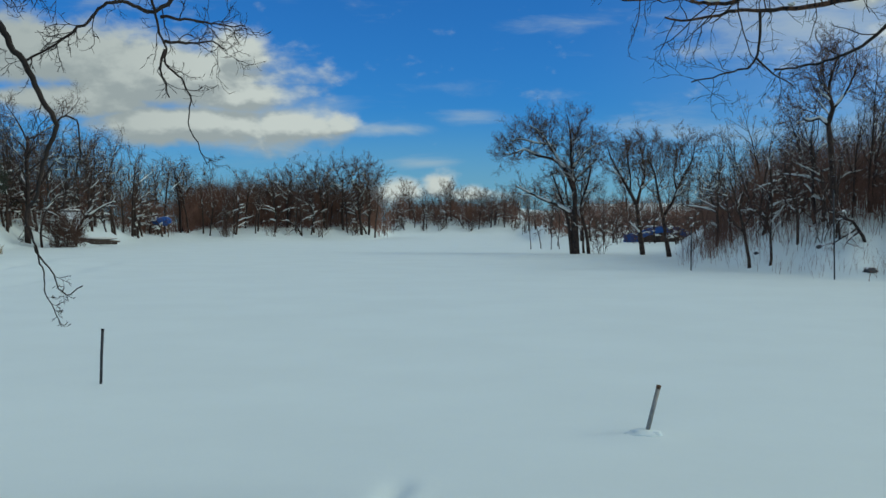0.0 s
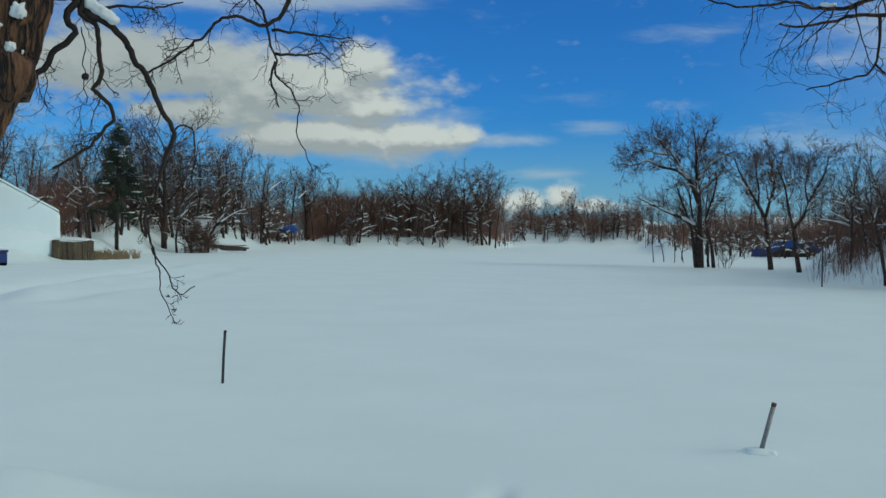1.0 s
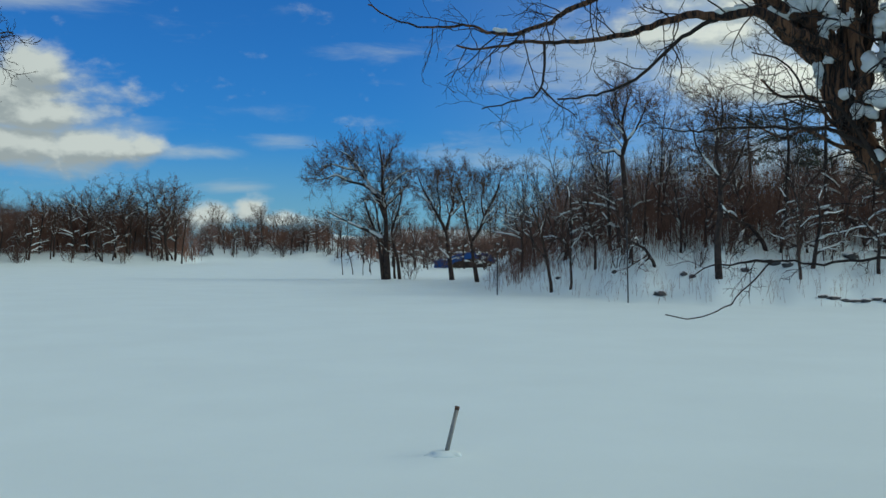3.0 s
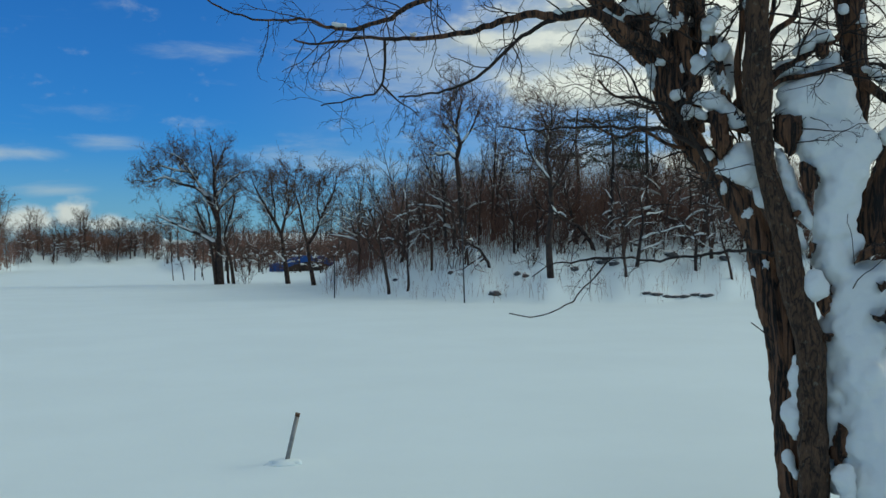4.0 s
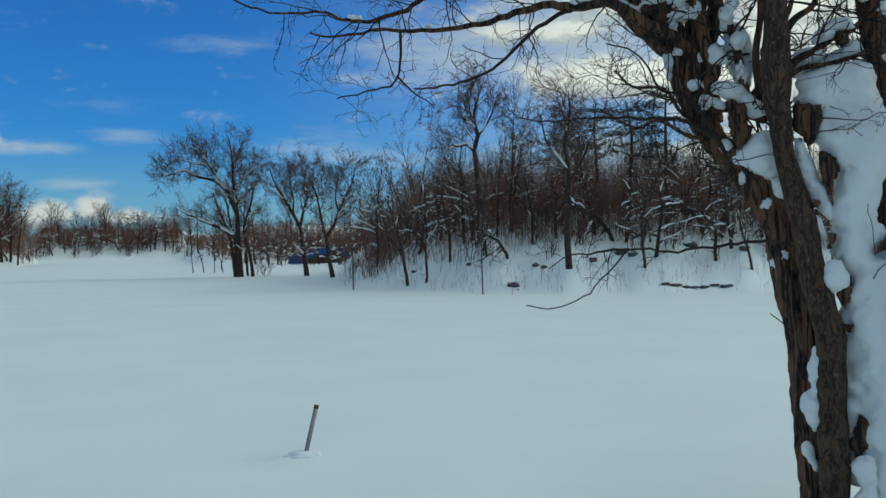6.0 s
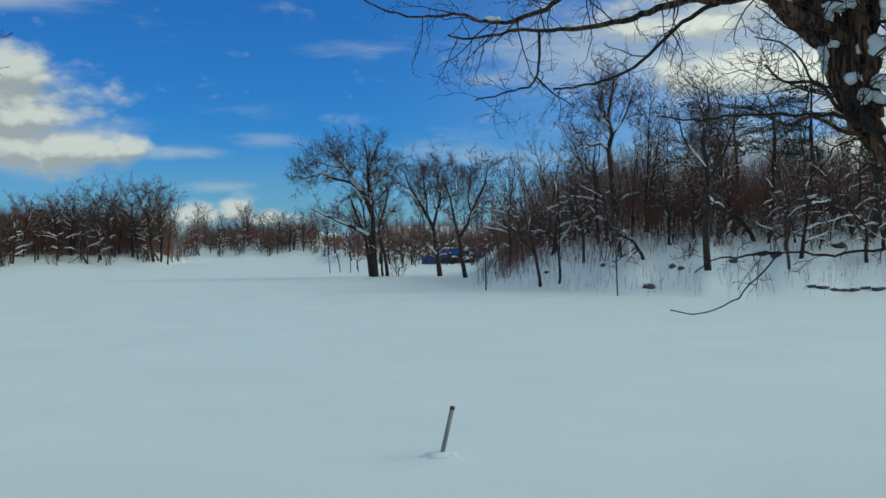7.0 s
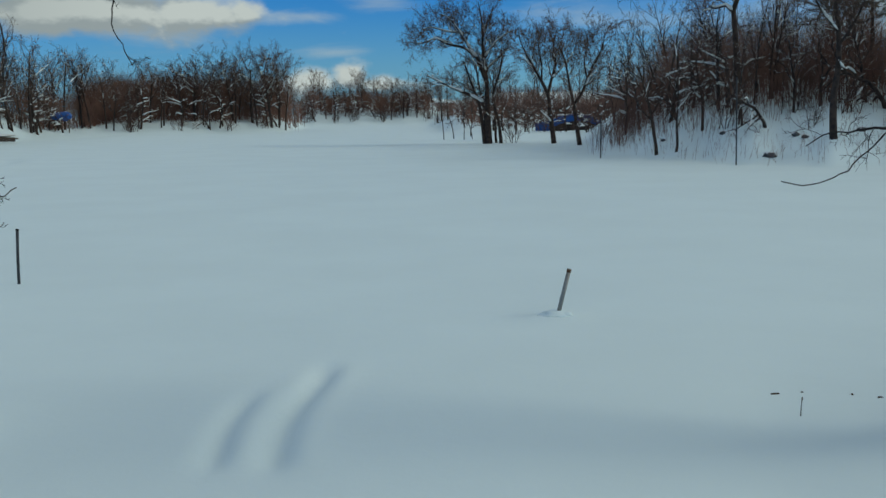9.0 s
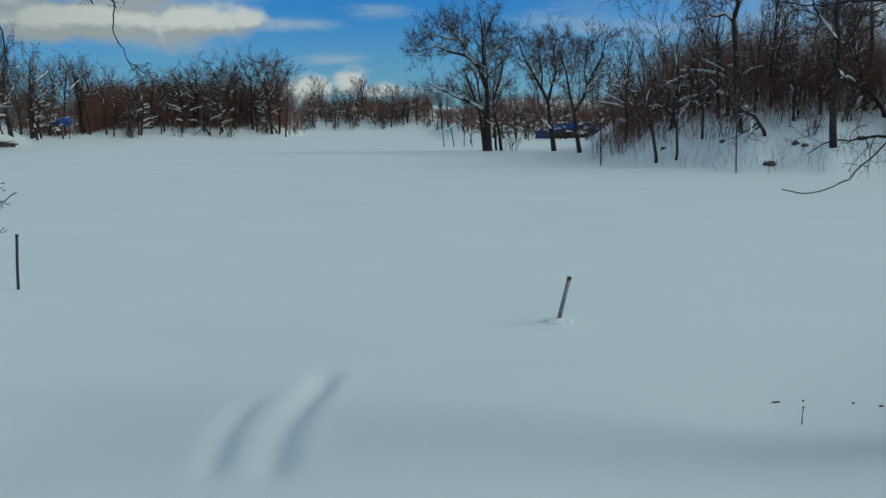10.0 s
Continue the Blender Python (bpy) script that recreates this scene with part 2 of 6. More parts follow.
def smooth_line(points, step):
    """A soft curve through the points, cut into steps."""
    p = [Vector(q) for q in points]
    p = [2 * p[0] - p[1]] + p + [2 * p[-1] - p[-2]]
    out = []
    for i in range(1, len(p) - 2):
        n = max(1, int((p[i + 1] - p[i]).length / step))
        for k in range(n):
            t = k / n
            out.append(0.5 * ((2 * p[i]) + (p[i + 1] - p[i - 1]) * t + (2 * p[i - 1] - 5 * p[i] + 4 * p[i + 1] - p[i + 2]) * t * t
                              + (3 * p[i] - p[i - 1] - 3 * p[i + 1] + p[i + 2]) * t ** 3))
    out.append(p[-2])
    return out


def tube(line, radii, sides, shape=None, cap=True):
    """A tapered tube along a line; shape(i, angle) scales the radius round it."""
    verts, faces = [], []
    n = len(line)
    side = None
    for i in range(n):
        d = (line[min(i + 1, n - 1)] - line[max(i - 1, 0)])
        d = d.normalized() if d.length > 1e-9 else Vector((0, 0, 1))
        if side is None:
            side = d.orthogonal().normalized()
        side = (side - d * side.dot(d))
        side = side.normalized() if side.length > 1e-6 else d.orthogonal().normalized()
        up = d.cross(side)
        for k in range(sides):
            a = 2 * math.pi * k / sides
            r = radii[i] * (shape(i, a) if shape else 1.0)
            verts.append(line[i] + (side * math.cos(a) + up * math.sin(a)) * r)
    for i in range(n - 1):
        for k in range(sides):
            a, b = i * sides + k, i * sides + (k + 1) % sides
            faces.append((a, b, b + sides, a + sides))
    if cap:
        faces.append(tuple(range(sides - 1, -1, -1)))
        faces.append(tuple(range((n - 1) * sides, n * sides)))
    return verts, faces


def packed(lumps, voxel, seed, rough=0.012, soft=5):
    """One body of packed snow out of overlapping lumps, with a softly pitted skin."""
    v, f = joined(lumps)
    ob = new("lumps", mesh_of("lumps", v, f, SNOW_CLUMP))
    m = ob.modifiers.new("remesh", "REMESH")
    m.mode, m.voxel_size = "VOXEL", voxel
    s = ob.modifiers.new("smooth", "SMOOTH")
    s.iterations, s.factor = soft, 0.5
    me = bpy.data.meshes.new_from_object(ob.evaluated_get(bpy.context.evaluated_depsgraph_get()))
    out = []
    for q in me.vertices:
        c = q.co * 9.0 + Vector((seed, 0, 0))
        out.append(q.co + q.normal * rough * (noise.noise(c) + 0.6 * noise.noise(c * 2.3) + 0.35 * noise.noise(c * 5.1)))
    faces = [tuple(p.vertices) for p in me.polygons]
    bpy.data.meshes.remove(me)
    old = ob.data
    bpy.data.objects.remove(ob)
    bpy.data.meshes.remove(old)
    return out, faces


def lump(centre, size, seed, detail=2, rough=0.25, turn=0.0, freq=1.6):
    """An uneven rounded lump (snow, stone)."""
    bm = bmesh.new()
    bmesh.ops.create_icosphere(bm, subdivisions=detail, radius=1.0)
    m = pose(*centre, 0, 0, turn)
    for v in bm.verts:
        k = 1.0 + rough * (noise.noise(v.co * freq + Vector((seed * 7.3, seed, 2.0))) + 0.5 * noise.noise(v.co * freq * 2.3 + Vector((seed, 3.0, seed))))
        v.co = m @ Vector((v.co.x * size[0] * k, v.co.y * size[1] * k, v.co.z * size[2] * k))
    verts = [v.co.copy() for v in bm.verts]
    faces = [tuple(v.index for v in f.verts) for f in bm.faces]
    bm.free()
    return verts, faces


def block(size, centre=(0, 0, 0), bevel=0.01, turn=(0, 0, 0)):
    bm = bmesh.new()
    bmesh.ops.create_cube(bm, size=1.0, matrix=pose(*centre, *turn) @ Matrix.Diagonal((*size, 1)))
    bmesh.ops.bevel(bm, geom=bm.edges[:], offset=bevel, segments=2, affect="EDGES", profile=0.6)
    return bm


def rod(line, radius, sides=12):
    pts = [Vector(p) for p in line]
    return tube(pts, [radius] * len(pts), sides)


def polar(az, d, z=0.0):
    a = radians(az)
    return Vector((d * math.sin(a), d * math.cos(a), z))


# ---------------------------------------------------------------- the ground: one sheet of snow
SHORE_AZ = [-180, -80, -62, -50, -40, -33, -29, -24, -20, -16, -14.5, -8, -4, -3.0, 4.5, 5.5, 6.5, 8, 12, 14, 15, 20, 22.5, 27, 33, 38, 43, 46, 60, 70, 80, 180]
SHORE_D = [3, 5, 30, 46, 52, 57, 68, 95, 104, 120, 131, 137, 146, 218, 218, 150, 76, 66, 63, 54, 46.5, 41.5, 39.2, 37.2, 37.7, 39, 42, 52, 55, 40, 9, 3]


def step01(v, lo, hi):
    t = np.clip((v - lo) / (hi - lo), 0, 1)
    return t * t * (3 - 2 * t)


def soft_noise(x, y):
    return (np.sin(x * 1.0 + 1.3 * np.sin(y * 0.7)) + np.sin(y * 1.3 + 0.9 * np.sin(x * 0.8 + 2.0)) + 0.5 * np.sin(x * 2.3 - y * 1.9 + 1.0)) / 2.5


def ground_height(x, y):
    x, y = np.asarray(x, float), np.asarray(y, float)
    az, d = np.degrees(np.arctan2(x, y)), np.hypot(x, y)
    shore = np.interp(az, SHORE_AZ, SHORE_D) + (0.5 * np.sin(az * 1.3) + 0.25 * np.sin(az * 3.1 + 1.0)) * np.clip(d / 60, 0, 1)
    over = np.clip(d - shore, 0, None)
    over = over * over / (over + 2.2)
    hill = step01(az, 14.5, 20.0) * (1 - step01(az, 41.0, 46.0))
    spit = step01(az, 5.0, 6.5) * (1 - step01(az, 13.8, 15.2))
    left = step01(az, -46.0, -40.0) * (1 - step01(az, -19.5, -16.5))
    head = step01(az, -16.0, -13.5) * (1 - step01(az, -4.6, -3.4))
    rise = step01(az, -28.5, -25.5) * (1 - step01(az, -20.5, -17.5))
    steep = 0.085 + 0.275 * hill + 0.06 * left + 0.14 * rise + 0.17 * head
    top = 1.6 + 3.2 * hill + 0.9 * left + 2.0 * rise + 1.6 * head
    land = top * (1 - np.exp(-over * steep * 1.25 / top))
    low = np.where(d < 112, 0.22 * (1 - np.exp(-over * 0.08)), 0.22 + (d - 112) * 0.03)
    land = land * (1 - spit) + np.minimum(low, 2.0) * spit
    far = step01(az, -3.6, -2.6) * (1 - step01(az, 14.0, 16.0))
    knolls = 1.0 + 0.55 * np.sin(az * 2.1 + 0.6) + 0.3 * np.sin(az * 4.7)
    land = land + step01(az, -3.4, -2.6) * (1 - step01(az, 4.6, 6.4)) * step01(d, 217, 238) * (1.5 + 0.9 * knolls)
    land = land + far * np.clip(d - (288 - 150 * step01(az, 5.6, 9.0)), 0, 90) * 0.055
    land = land + over * 0.004 + np.clip(over / 12, 0, 1) * 0.22 * soft_noise(x * 0.45, y * 0.45) * (0.4 + 0.6 * hill)
    land = np.where(np.abs(az) > 70, np.minimum(land, 0.8), land)
    # the bank on which the camera stands
    rim = 6.1 + 2.0 * step01(az, 24, 42) + 1.5 * (1 - step01(az, -45, -25)) + 0.35 * np.sin(az * 0.13 + 1.0)
    near = 0.36 * (1 - step01(d, rim - 3.8, rim + 4.6))
    z = np.maximum(land, near)
    near_soft = np.clip(1 - d / 40, 0, 1)
    z = z + near_soft * (0.006 * soft_noise(x * 0.9, y * 0.9) + 0.003 * soft_noise(x * 2.7 + 4, y * 2.7))
    # two soft old tracks in the bank
    for (x0, y0), (x1, y1), w, depth in TRACKS:
        dx, dy = x1 - x0, y1 - y0
        l = math.hypot(dx, dy)
        s = ((x - x0) * dx + (y - y0) * dy) / l
        q = ((x - x0) * dy - (y - y0) * dx) / l + 0.05 * np.sin(s * 2.2)
        fade = step01(s, -0.35, 0.15) * (1 - step01(s, l - 0.4, l + 0.25))
        z = z - depth * fade * np.exp(-(q / w) ** 2) + 0.25 * depth * fade * np.exp(-((q - 1.9 * w) / w) ** 2)
    # the trodden way across the ice towards the jetty, and a fainter one
    for bend, w, depth in ((((-14, 18), (-18.5, 29.4), (-20.0, 35.6), (-21.2, 45.3), (-24.4, 59.5)), 0.75, 0.23), (((-11, 17), (-14.6, 23.2), (-15.3, 35.7), (-19, 56)), 0.6, 0.09)):
        bx = np.interp(y, [q[1] for q in bend], [q[0] for q in bend])
        live = step01(y, bend[0][1], bend[0][1] + 8) * (1 - step01(y, bend[-1][1] - 6, bend[-1][1]))
        off = x - bx - 0.25 * np.sin(y * 0.8)
        z = z - depth * live * np.exp(-(off / w) ** 2) + 0.5 * depth * live * np.exp(-((off - 2.2 * w) / w) ** 2)
    # a swell of drifted snow on the bank
    z = z + 0.30 * np.exp(-(((x + 3.25) / 0.75) ** 2 + ((y - 5.45) / 0.6) ** 2))
    # the swell round the leaning pipe
    z = z + 0.05 * np.exp(-((x - POST_R[0]) ** 2 + (y - POST_R[1]) ** 2) / 0.12)
    return z


POST_L, POST_R = polar(-19.89, 12.75), polar(12.2, 8.93)
TRACKS = [((-0.84, 4.55), (-0.78, 5.95), 0.085, 0.052), ((-0.52, 4.45), (-0.36, 6.75), 0.095, 0.056)]


def ground_at(az, d):
    p = polar(az, d)
    return float(ground_height(p.x, p.y))


def make_ground():
    radii, r = [0.4], 0.4
    while r < 4200:
        r *= 1.02 if 2 < r < 14 else (1.014 if 24 < r < 56 else (1.028 if r < 80 else 1.07))
        radii.append(r)
    angles = np.concatenate([np.arange(-180, -48, 3.0), np.arange(-48, 64, 0.45), np.arange(64, 180, 3.0)])
    n = len(angles)
    rr, aa = np.meshgrid(radii, np.radians(angles), indexing="ij")
    x, y = rr * np.sin(aa), rr * np.cos(aa)
    z = ground_height(x, y)
    verts = [(0.0, 0.0, 0.40)] + list(zip(x.ravel().tolist(), y.ravel().tolist(), z.ravel().tolist()))
    faces = [(0, 1 + (k + 1) % n, 1 + k) for k in range(n)]
    for i in range(len(radii) - 1):
        for k in range(n):
            a, b = 1 + i * n + k, 1 + i * n + (k + 1) % n
            faces.append((a, b, b + n, a + n))
    return part("ground", (verts, faces), SNOW)


ground = tagged(make_ground(), "deep fresh snow over a frozen lake and its low banks", "snow", kind="structure")


# ---------------------------------------------------------------- trees
def grow(rng, levels, start, way, length, radius, level, out):
    """Grows a limb and its branches. levels: one dict for each order of branching."""
    q = levels[level]
    n = q["segs"]
    p, d = Vector(start), Vector(way).normalized()
    line, radii = [p.copy()], [radius]
    for i in range(n):
        bend = Vector((rng.gauss(0, 1), rng.gauss(0, 1), rng.gauss(0, 1))) * q["wander"]
        d = (d + bend + Vector((0, 0, q["lift"]))).normalized()
        p = p + d * (length / n)
        line.append(p.copy())
        radii.append(radius * (1 - (1 - q["tip"]) * (i + 1) / n))
    out.append((level, line, radii))
    if level + 1 >= len(levels):
        return
    c = levels[level + 1]
    for k in range(c["count"] if level else c["count"]):
        t = c["from"] + (1 - c["from"]) * ((k + rng.random()) / c["count"])
        f = t * n
        i = min(int(f), n - 1)
        at = line[i].lerp(line[i + 1], f - i)
        axis = (line[i + 1] - line[i]).normalized()
        turn = rng.random() * 2 * math.pi if level else k * 2.4 + rng.random()
        out_way = axis.orthogonal().normalized()
        out_way = (Matrix.Rotation(turn, 3, axis) @ out_way)
        spread = radians(c["angle"] + rng.uniform(-14, 14))
        child = (axis * math.cos(spread) + out_way * math.sin(spread))
        long = length * c["ratio"] * (1 - c["fall"] * t) * rng.uniform(0.7, 1.2)
        thick = min(radii[i] * 0.75, radius * c["thick"] * (1 - 0.4 * t))
        grow(rng, levels, at, child, long, max(thick, c["least"]), level + 1, out)


def snow_on(rng, limbs, chance, least, most_level, fat=1.0, flat=0.78, on=0.9):
    """Snow driven on to the upper and windward (-y) side of the flatter limbs, in long uneven runs."""
    runs = []
    for level, line, radii in limbs:
        if level == 0 or level > most_level:
            continue
        run = []
        for i in range(len(line) - 1):
            d = (line[i + 1] - line[i]).normalized()
            lies = abs(d.z) < flat and radii[i] > least and rng.random() < (on if run else chance)
            if lies:
                if not run:
                    run.append((line[i], radii[i]))
                run.append((line[i + 1], radii[i + 1]))
            elif run:
                runs.append(run)
                run = []
        if run:
            runs.append(run)
    made = []
    for run in runs:
        pts, rad = [], []
        for k in range(len(run) - 1):
            for f in (0.0, 0.5):
                r = run[k][1] + (run[k + 1][1] - run[k][1]) * f
                pts.append(run[k][0].lerp(run[k + 1][0], f) + Vector((0, -r * 0.55, r * 0.6)))
                rad.append(max(r, least) * fat * rng.uniform(0.55, 1.1))
        pts.append(run[-1][0] + Vector((0, -run[-1][1] * 0.55, run[-1][1] * 0.6)))
        rad.append(least * 0.3)
        rad[0] = least * 0.4
        made.append(tube(pts, rad, 5))
    return joined(made)


def order(count, start, angle, ratio, fall, thick, least, segs, wander, lift, tip):
    return {"count": count, "from": start, "angle": angle, "ratio": ratio, "fall": fall, "thick": thick, "least": least,
            "segs": segs, "wander": wander, "lift": lift, "tip": tip}


def spray(seed, limbs, level, per, ratio, thick, sub, spread=0.75, least=0.3):
    """Fine straight twigs, as slender three-sided spikes, along the limbs of one order."""
    rng = np.random.default_rng(seed)
    at, way, long = [], [], []
    for v, line, radii in limbs:
        if v != level:
            continue
        whole = (line[-1] - line[0]).length
        for k in range(per):
            f = (0.12 + 0.88 * (k + rng.random()) / per) * (len(line) - 1)
            i = min(int(f), len(line) - 2)
            at.append(line[i].lerp(line[i + 1], f - i))
            axis = (line[i + 1] - line[i]).normalized()
            way.append(axis)
            long.append(max(least, whole * ratio))
    at, way, long = np.array(at), np.array(way), np.array(long)
    sets, r = [], thick
    for step in range(2):
        w = way + rng.normal(0, spread, way.shape) + np.array([0, 0, 0.12])
        w /= np.linalg.norm(w, axis=1)[:, None]
        l = long * rng.uniform(0.6, 1.3, len(long))
        sets.append((at, w, l, r))
        if not sub:
            break
        t = rng.uniform(0.25, 0.95, (len(at), sub))
        at = (at[:, None, :] + w[:, None, :] * (l[:, None] * t)[:, :, None]).reshape(-1, 3)
        way = np.repeat(w, sub, 0)
        long, r = np.repeat(l, sub) * 0.5, thick * 0.75
    verts, faces, base = [], [], 0
    for p, w, l, r in sets:
        tip = p + w * l[:, None]
        a = np.cross(w, rng.normal(0, 1, w.shape))
        a /= np.linalg.norm(a, axis=1)[:, None]
        b = np.cross(w, a)
        ring = [p + (a * math.cos(q) + b * math.sin(q)) * r for q in (0, 2.1, 4.2)]
        verts.extend(map(tuple, np.stack([*ring, tip], 1).reshape(-1, 3).tolist()))
        for i in range(len(p)):
            k = base + 4 * i
            faces.extend([(k, k + 1, k + 3), (k + 1, k + 2, k + 3), (k + 2, k, k + 3)])
        base += 4 * len(p)
    return verts, faces


def tree(name, seed, height, radius, levels, label, sides=(8, 5, 3, 3, 3), lean=(0, 0), snow=0.5, snow_least=0.02, split=2, fat=1.0, clumps=1, category="tree",
         twig=(8, 0.5, 0.010, 2), flat=0.78, on=0.9, dust=0.0):
    """A bare tree at the origin: trunk with its limbs, a crown of fine twigs, and the snow that lies on it."""
    rng = random.Random(seed)
    limbs = []
    for k in range(clumps):
        foot = Vector((0, 0, -0.15)) if clumps == 1 else Vector((rng.gauss(0, 0.35), rng.gauss(0, 0.35), -0.15))
        tilt = Vector((lean[0], lean[1], 1)) if clumps == 1 else Vector((rng.gauss(0, 0.22), rng.gauss(0, 0.22), 1))
        grow(rng, levels, foot, tilt, height * (1 if k == 0 else rng.uniform(0.7, 0.95)), radius, 0, limbs)
    root = thing(name, label, category)
    part("trunk", joined([tube(l, r, sides[v]) for v, l, r in limbs if v < split]), BARK_FAR, root)["kind"] = "stuff"
    fine = [tube(l, r, sides[v], cap=False) for v, l, r in limbs if v >= split]
    fine.append(spray(seed, limbs, len(levels) - 1, *twig))
    part("crown", joined(fine), TWIG_FAR, root, smooth=False)["kind"] = "stuff"
    lying = snow_on(rng, limbs, snow, snow_least, split, fat, flat, on)
    if dust:
        lying = joined([lying, spray(seed + 7, limbs, len(levels) - 1, 1, 0.42, dust, 0, 0.5, 0.25)])
    if lying[0]:
        part("snow", lying, SNOW_CLUMP, root, "white snow lying along the limbs")["kind"] = "stuff"
    return root


def set_down(ob, az, d, turn=0.0, size=1.0, sink=0.0):
    p = polar(az, d)
    p.z = ground_at(az, d) - sink
    ob.matrix_basis = Matrix.LocRotScale(p, Euler((0, 0, radians(turn))), Vector((size, size, size)))
    return ob


WOOD = [order(1, 0, 0, 0, 0, 0, 0, 8, 0.09, 0.03, 0.35), order(11, 0.32, 40, 0.60, 0.30, 0.42, 0.014, 7, 0.17, 0.08, 0.25),
        order(6, 0.2, 42, 0.40, 0.35, 0.5, 0.009, 4, 0.22, 0.05, 0.5)]
SLIM = [order(1, 0, 0, 0, 0, 0, 0, 9, 0.06, 0.05, 0.2), order(12, 0.35, 30, 0.36, 0.45, 0.45, 0.013, 5, 0.14, 0.08, 0.3),
        order(5, 0.2, 36, 0.45, 0.4, 0.5, 0.008, 3, 0.2, 0.05, 0.5)]
BUSH = [order(1, 0, 0, 0, 0, 0, 0, 5, 0.12, 0.0, 0.4), order(8, 0.15, 38, 0.5, 0.4, 0.5, 0.010, 3, 0.2, 0.03, 0.5)]
FAR = [order(1, 0, 0, 0, 0, 0, 0, 6, 0.055, 0.03, 0.3), order(12, 0.34, 40, 0.50, 0.40, 0.34, 0.016, 5, 0.15, 0.10, 0.3),
       order(6, 0.2, 40, 0.42, 0.3, 0.5, 0.011, 2, 0.2, 0.05, 0.6)]
DROOP = [order(1, 0, 0, 0, 0, 0, 0, 7, 0.16, 0.0, 0.3), order(9, 0.2, 62, 0.60, 0.35, 0.6, 0.02, 6, 0.22, -0.02, 0.4),
         order(5, 0.2, 45, 0.40, 0.35, 0.5, 0.009, 3, 0.24, 0.0, 0.5)]

bare = "leafless dark brown tree with snow along its limbs"
makers = {
    "wood": [tree("bare_tree", 11 + k, 6.4, 0.125, WOOD, bare, snow=0.36, snow_least=0.018, fat=1.5, twig=(5, 0.6, 0.008, 2), dust=0.016) for k in range(6)],
    "slim": [tree("slim_tree", 31 + k, 8.0, 0.080, SLIM, "slim leafless tree with upswept grey-brown branches", snow=0.2, snow_least=0.014, fat=1.5, twig=(6, 0.6, 0.007, 2), dust=0.013) for k in range(5)],
    "bush": [tree("bare_bush", 51 + k, 2.6, 0.03, BUSH, "low leafless red-brown bush in the snow", sides=(4, 3, 3), snow=0.25, snow_least=0.012, split=1, fat=1.6, clumps=7, category="bush", twig=(4, 0.55, 0.010, 1)) for k in range(4)],
    "laden": [tree("laden_tree", 91 + k, 3.6, 0.11, DROOP, "low crooked leafless tree with thick snow along its limbs", snow=0.42, snow_least=0.020, fat=1.55, twig=(6, 0.5, 0.009, 1), dust=0.018) for k in range(4)],
    "far": [tree("distant_tree", 71 + k, 8.6, 0.17, FAR, "distant leafless tree in a snowy wood", sides=(5, 3, 3, 3), snow=0.3, snow_least=0.024, fat=2.3, twig=(6, 0.75, 0.013, 1), flat=0.66, on=0.5, dust=0.022) for k in range(6)],
    "heavy": [tree("laden_tree", 131 + k, 3.4, 0.10, DROOP, "crooked leafless tree bowed under thick snow", snow=0.6, snow_least=0.035, fat=2.1, twig=(5, 0.5, 0.010, 2)) for k in range(3)],
}
used = {k: 0 for k in makers}


def plant(kind, az, d, size=1.0, turn=None, label="", group=""):
    """Sets one more tree of a kind at its place."""
    rng = random.Random(int(az * 100) * 7 + int(d * 10))
    stock = makers[kind]
    k = used[kind]
    used[kind] += 1
    first = stock[k % len(stock)]
    ob = first if k < len(stock) else copy_thing(first, Matrix())
    set_down(ob, az, d, -az + rng.uniform(-60, 60) if turn is None else turn, size, 0.05)
    tagged(ob, label, group=group)
    return ob


def scatter(kind, count, az0, az1, depth0, depth1, size0, size1, seed, group, keep=None):
    """Trees at uneven spacing in a stretch of shore, some metres behind the water's edge."""
    rng = random.Random(seed)
    for k in range(count):
        az = az0 + (az1 - az0) * (k + rng.uniform(-0.4, 1.4)) / count
        back = depth0 + (depth1 - depth0) * rng.random() ** 1.3
        d = float(np.interp(az, SHORE_AZ, SHORE_D)) + back
        if keep and not keep(az, d):
            continue
        plant(kind, az, d, rng.uniform(size0, size1), group=group)


# the wooded bank across the right arm of the lake
scatter("wood", 30, 15.6, 45, 5.0, 24, 0.46, 0.74, 1, "trees on the wooded bank")
scatter("slim", 40, 14.8, 45, 4.0, 22, 0.45, 0.72, 2, "trees on the wooded bank")
scatter("slim", 8, 16.5, 25, 8, 16, 0.66, 0.86, 31, "trees on the wooded bank")
scatter("laden", 20, 16, 44, 5, 14, 0.6, 1.2, 13, "snow-laden trees on the bank")
scatter("laden", 14, -28, -15.5, 7, 16, 1.0, 1.7, 14, "snow-laden trees near the jetty")
scatter("laden", 8, -14, -4, 4, 8, 1.0, 1.7, 15, "snow-laden trees on the headland")
scatter("heavy", 12, -25.5, -16.5, 5, 12, 1.0, 1.7, 18, "snow-laden trees near the jetty")
scatter("heavy", 6, 44, 56, 2, 6, 0.8, 1.2, 19, "snow-laden trees beyond the arm of the lake")
scatter("bush", 34, 14.6, 45, 5, 14, 0.4, 0.8, 3, "bushes on the wooded bank")
# the shore behind the large foreground tree
scatter("laden", 18, 43.5, 57, 2, 8, 0.9, 1.5, 16, "snow-laden trees beyond the arm of the lake")
scatter("far", 28, 44, 60, 2, 16, 0.42, 0.66, 4, "trees on the shore beyond the arm of the lake")
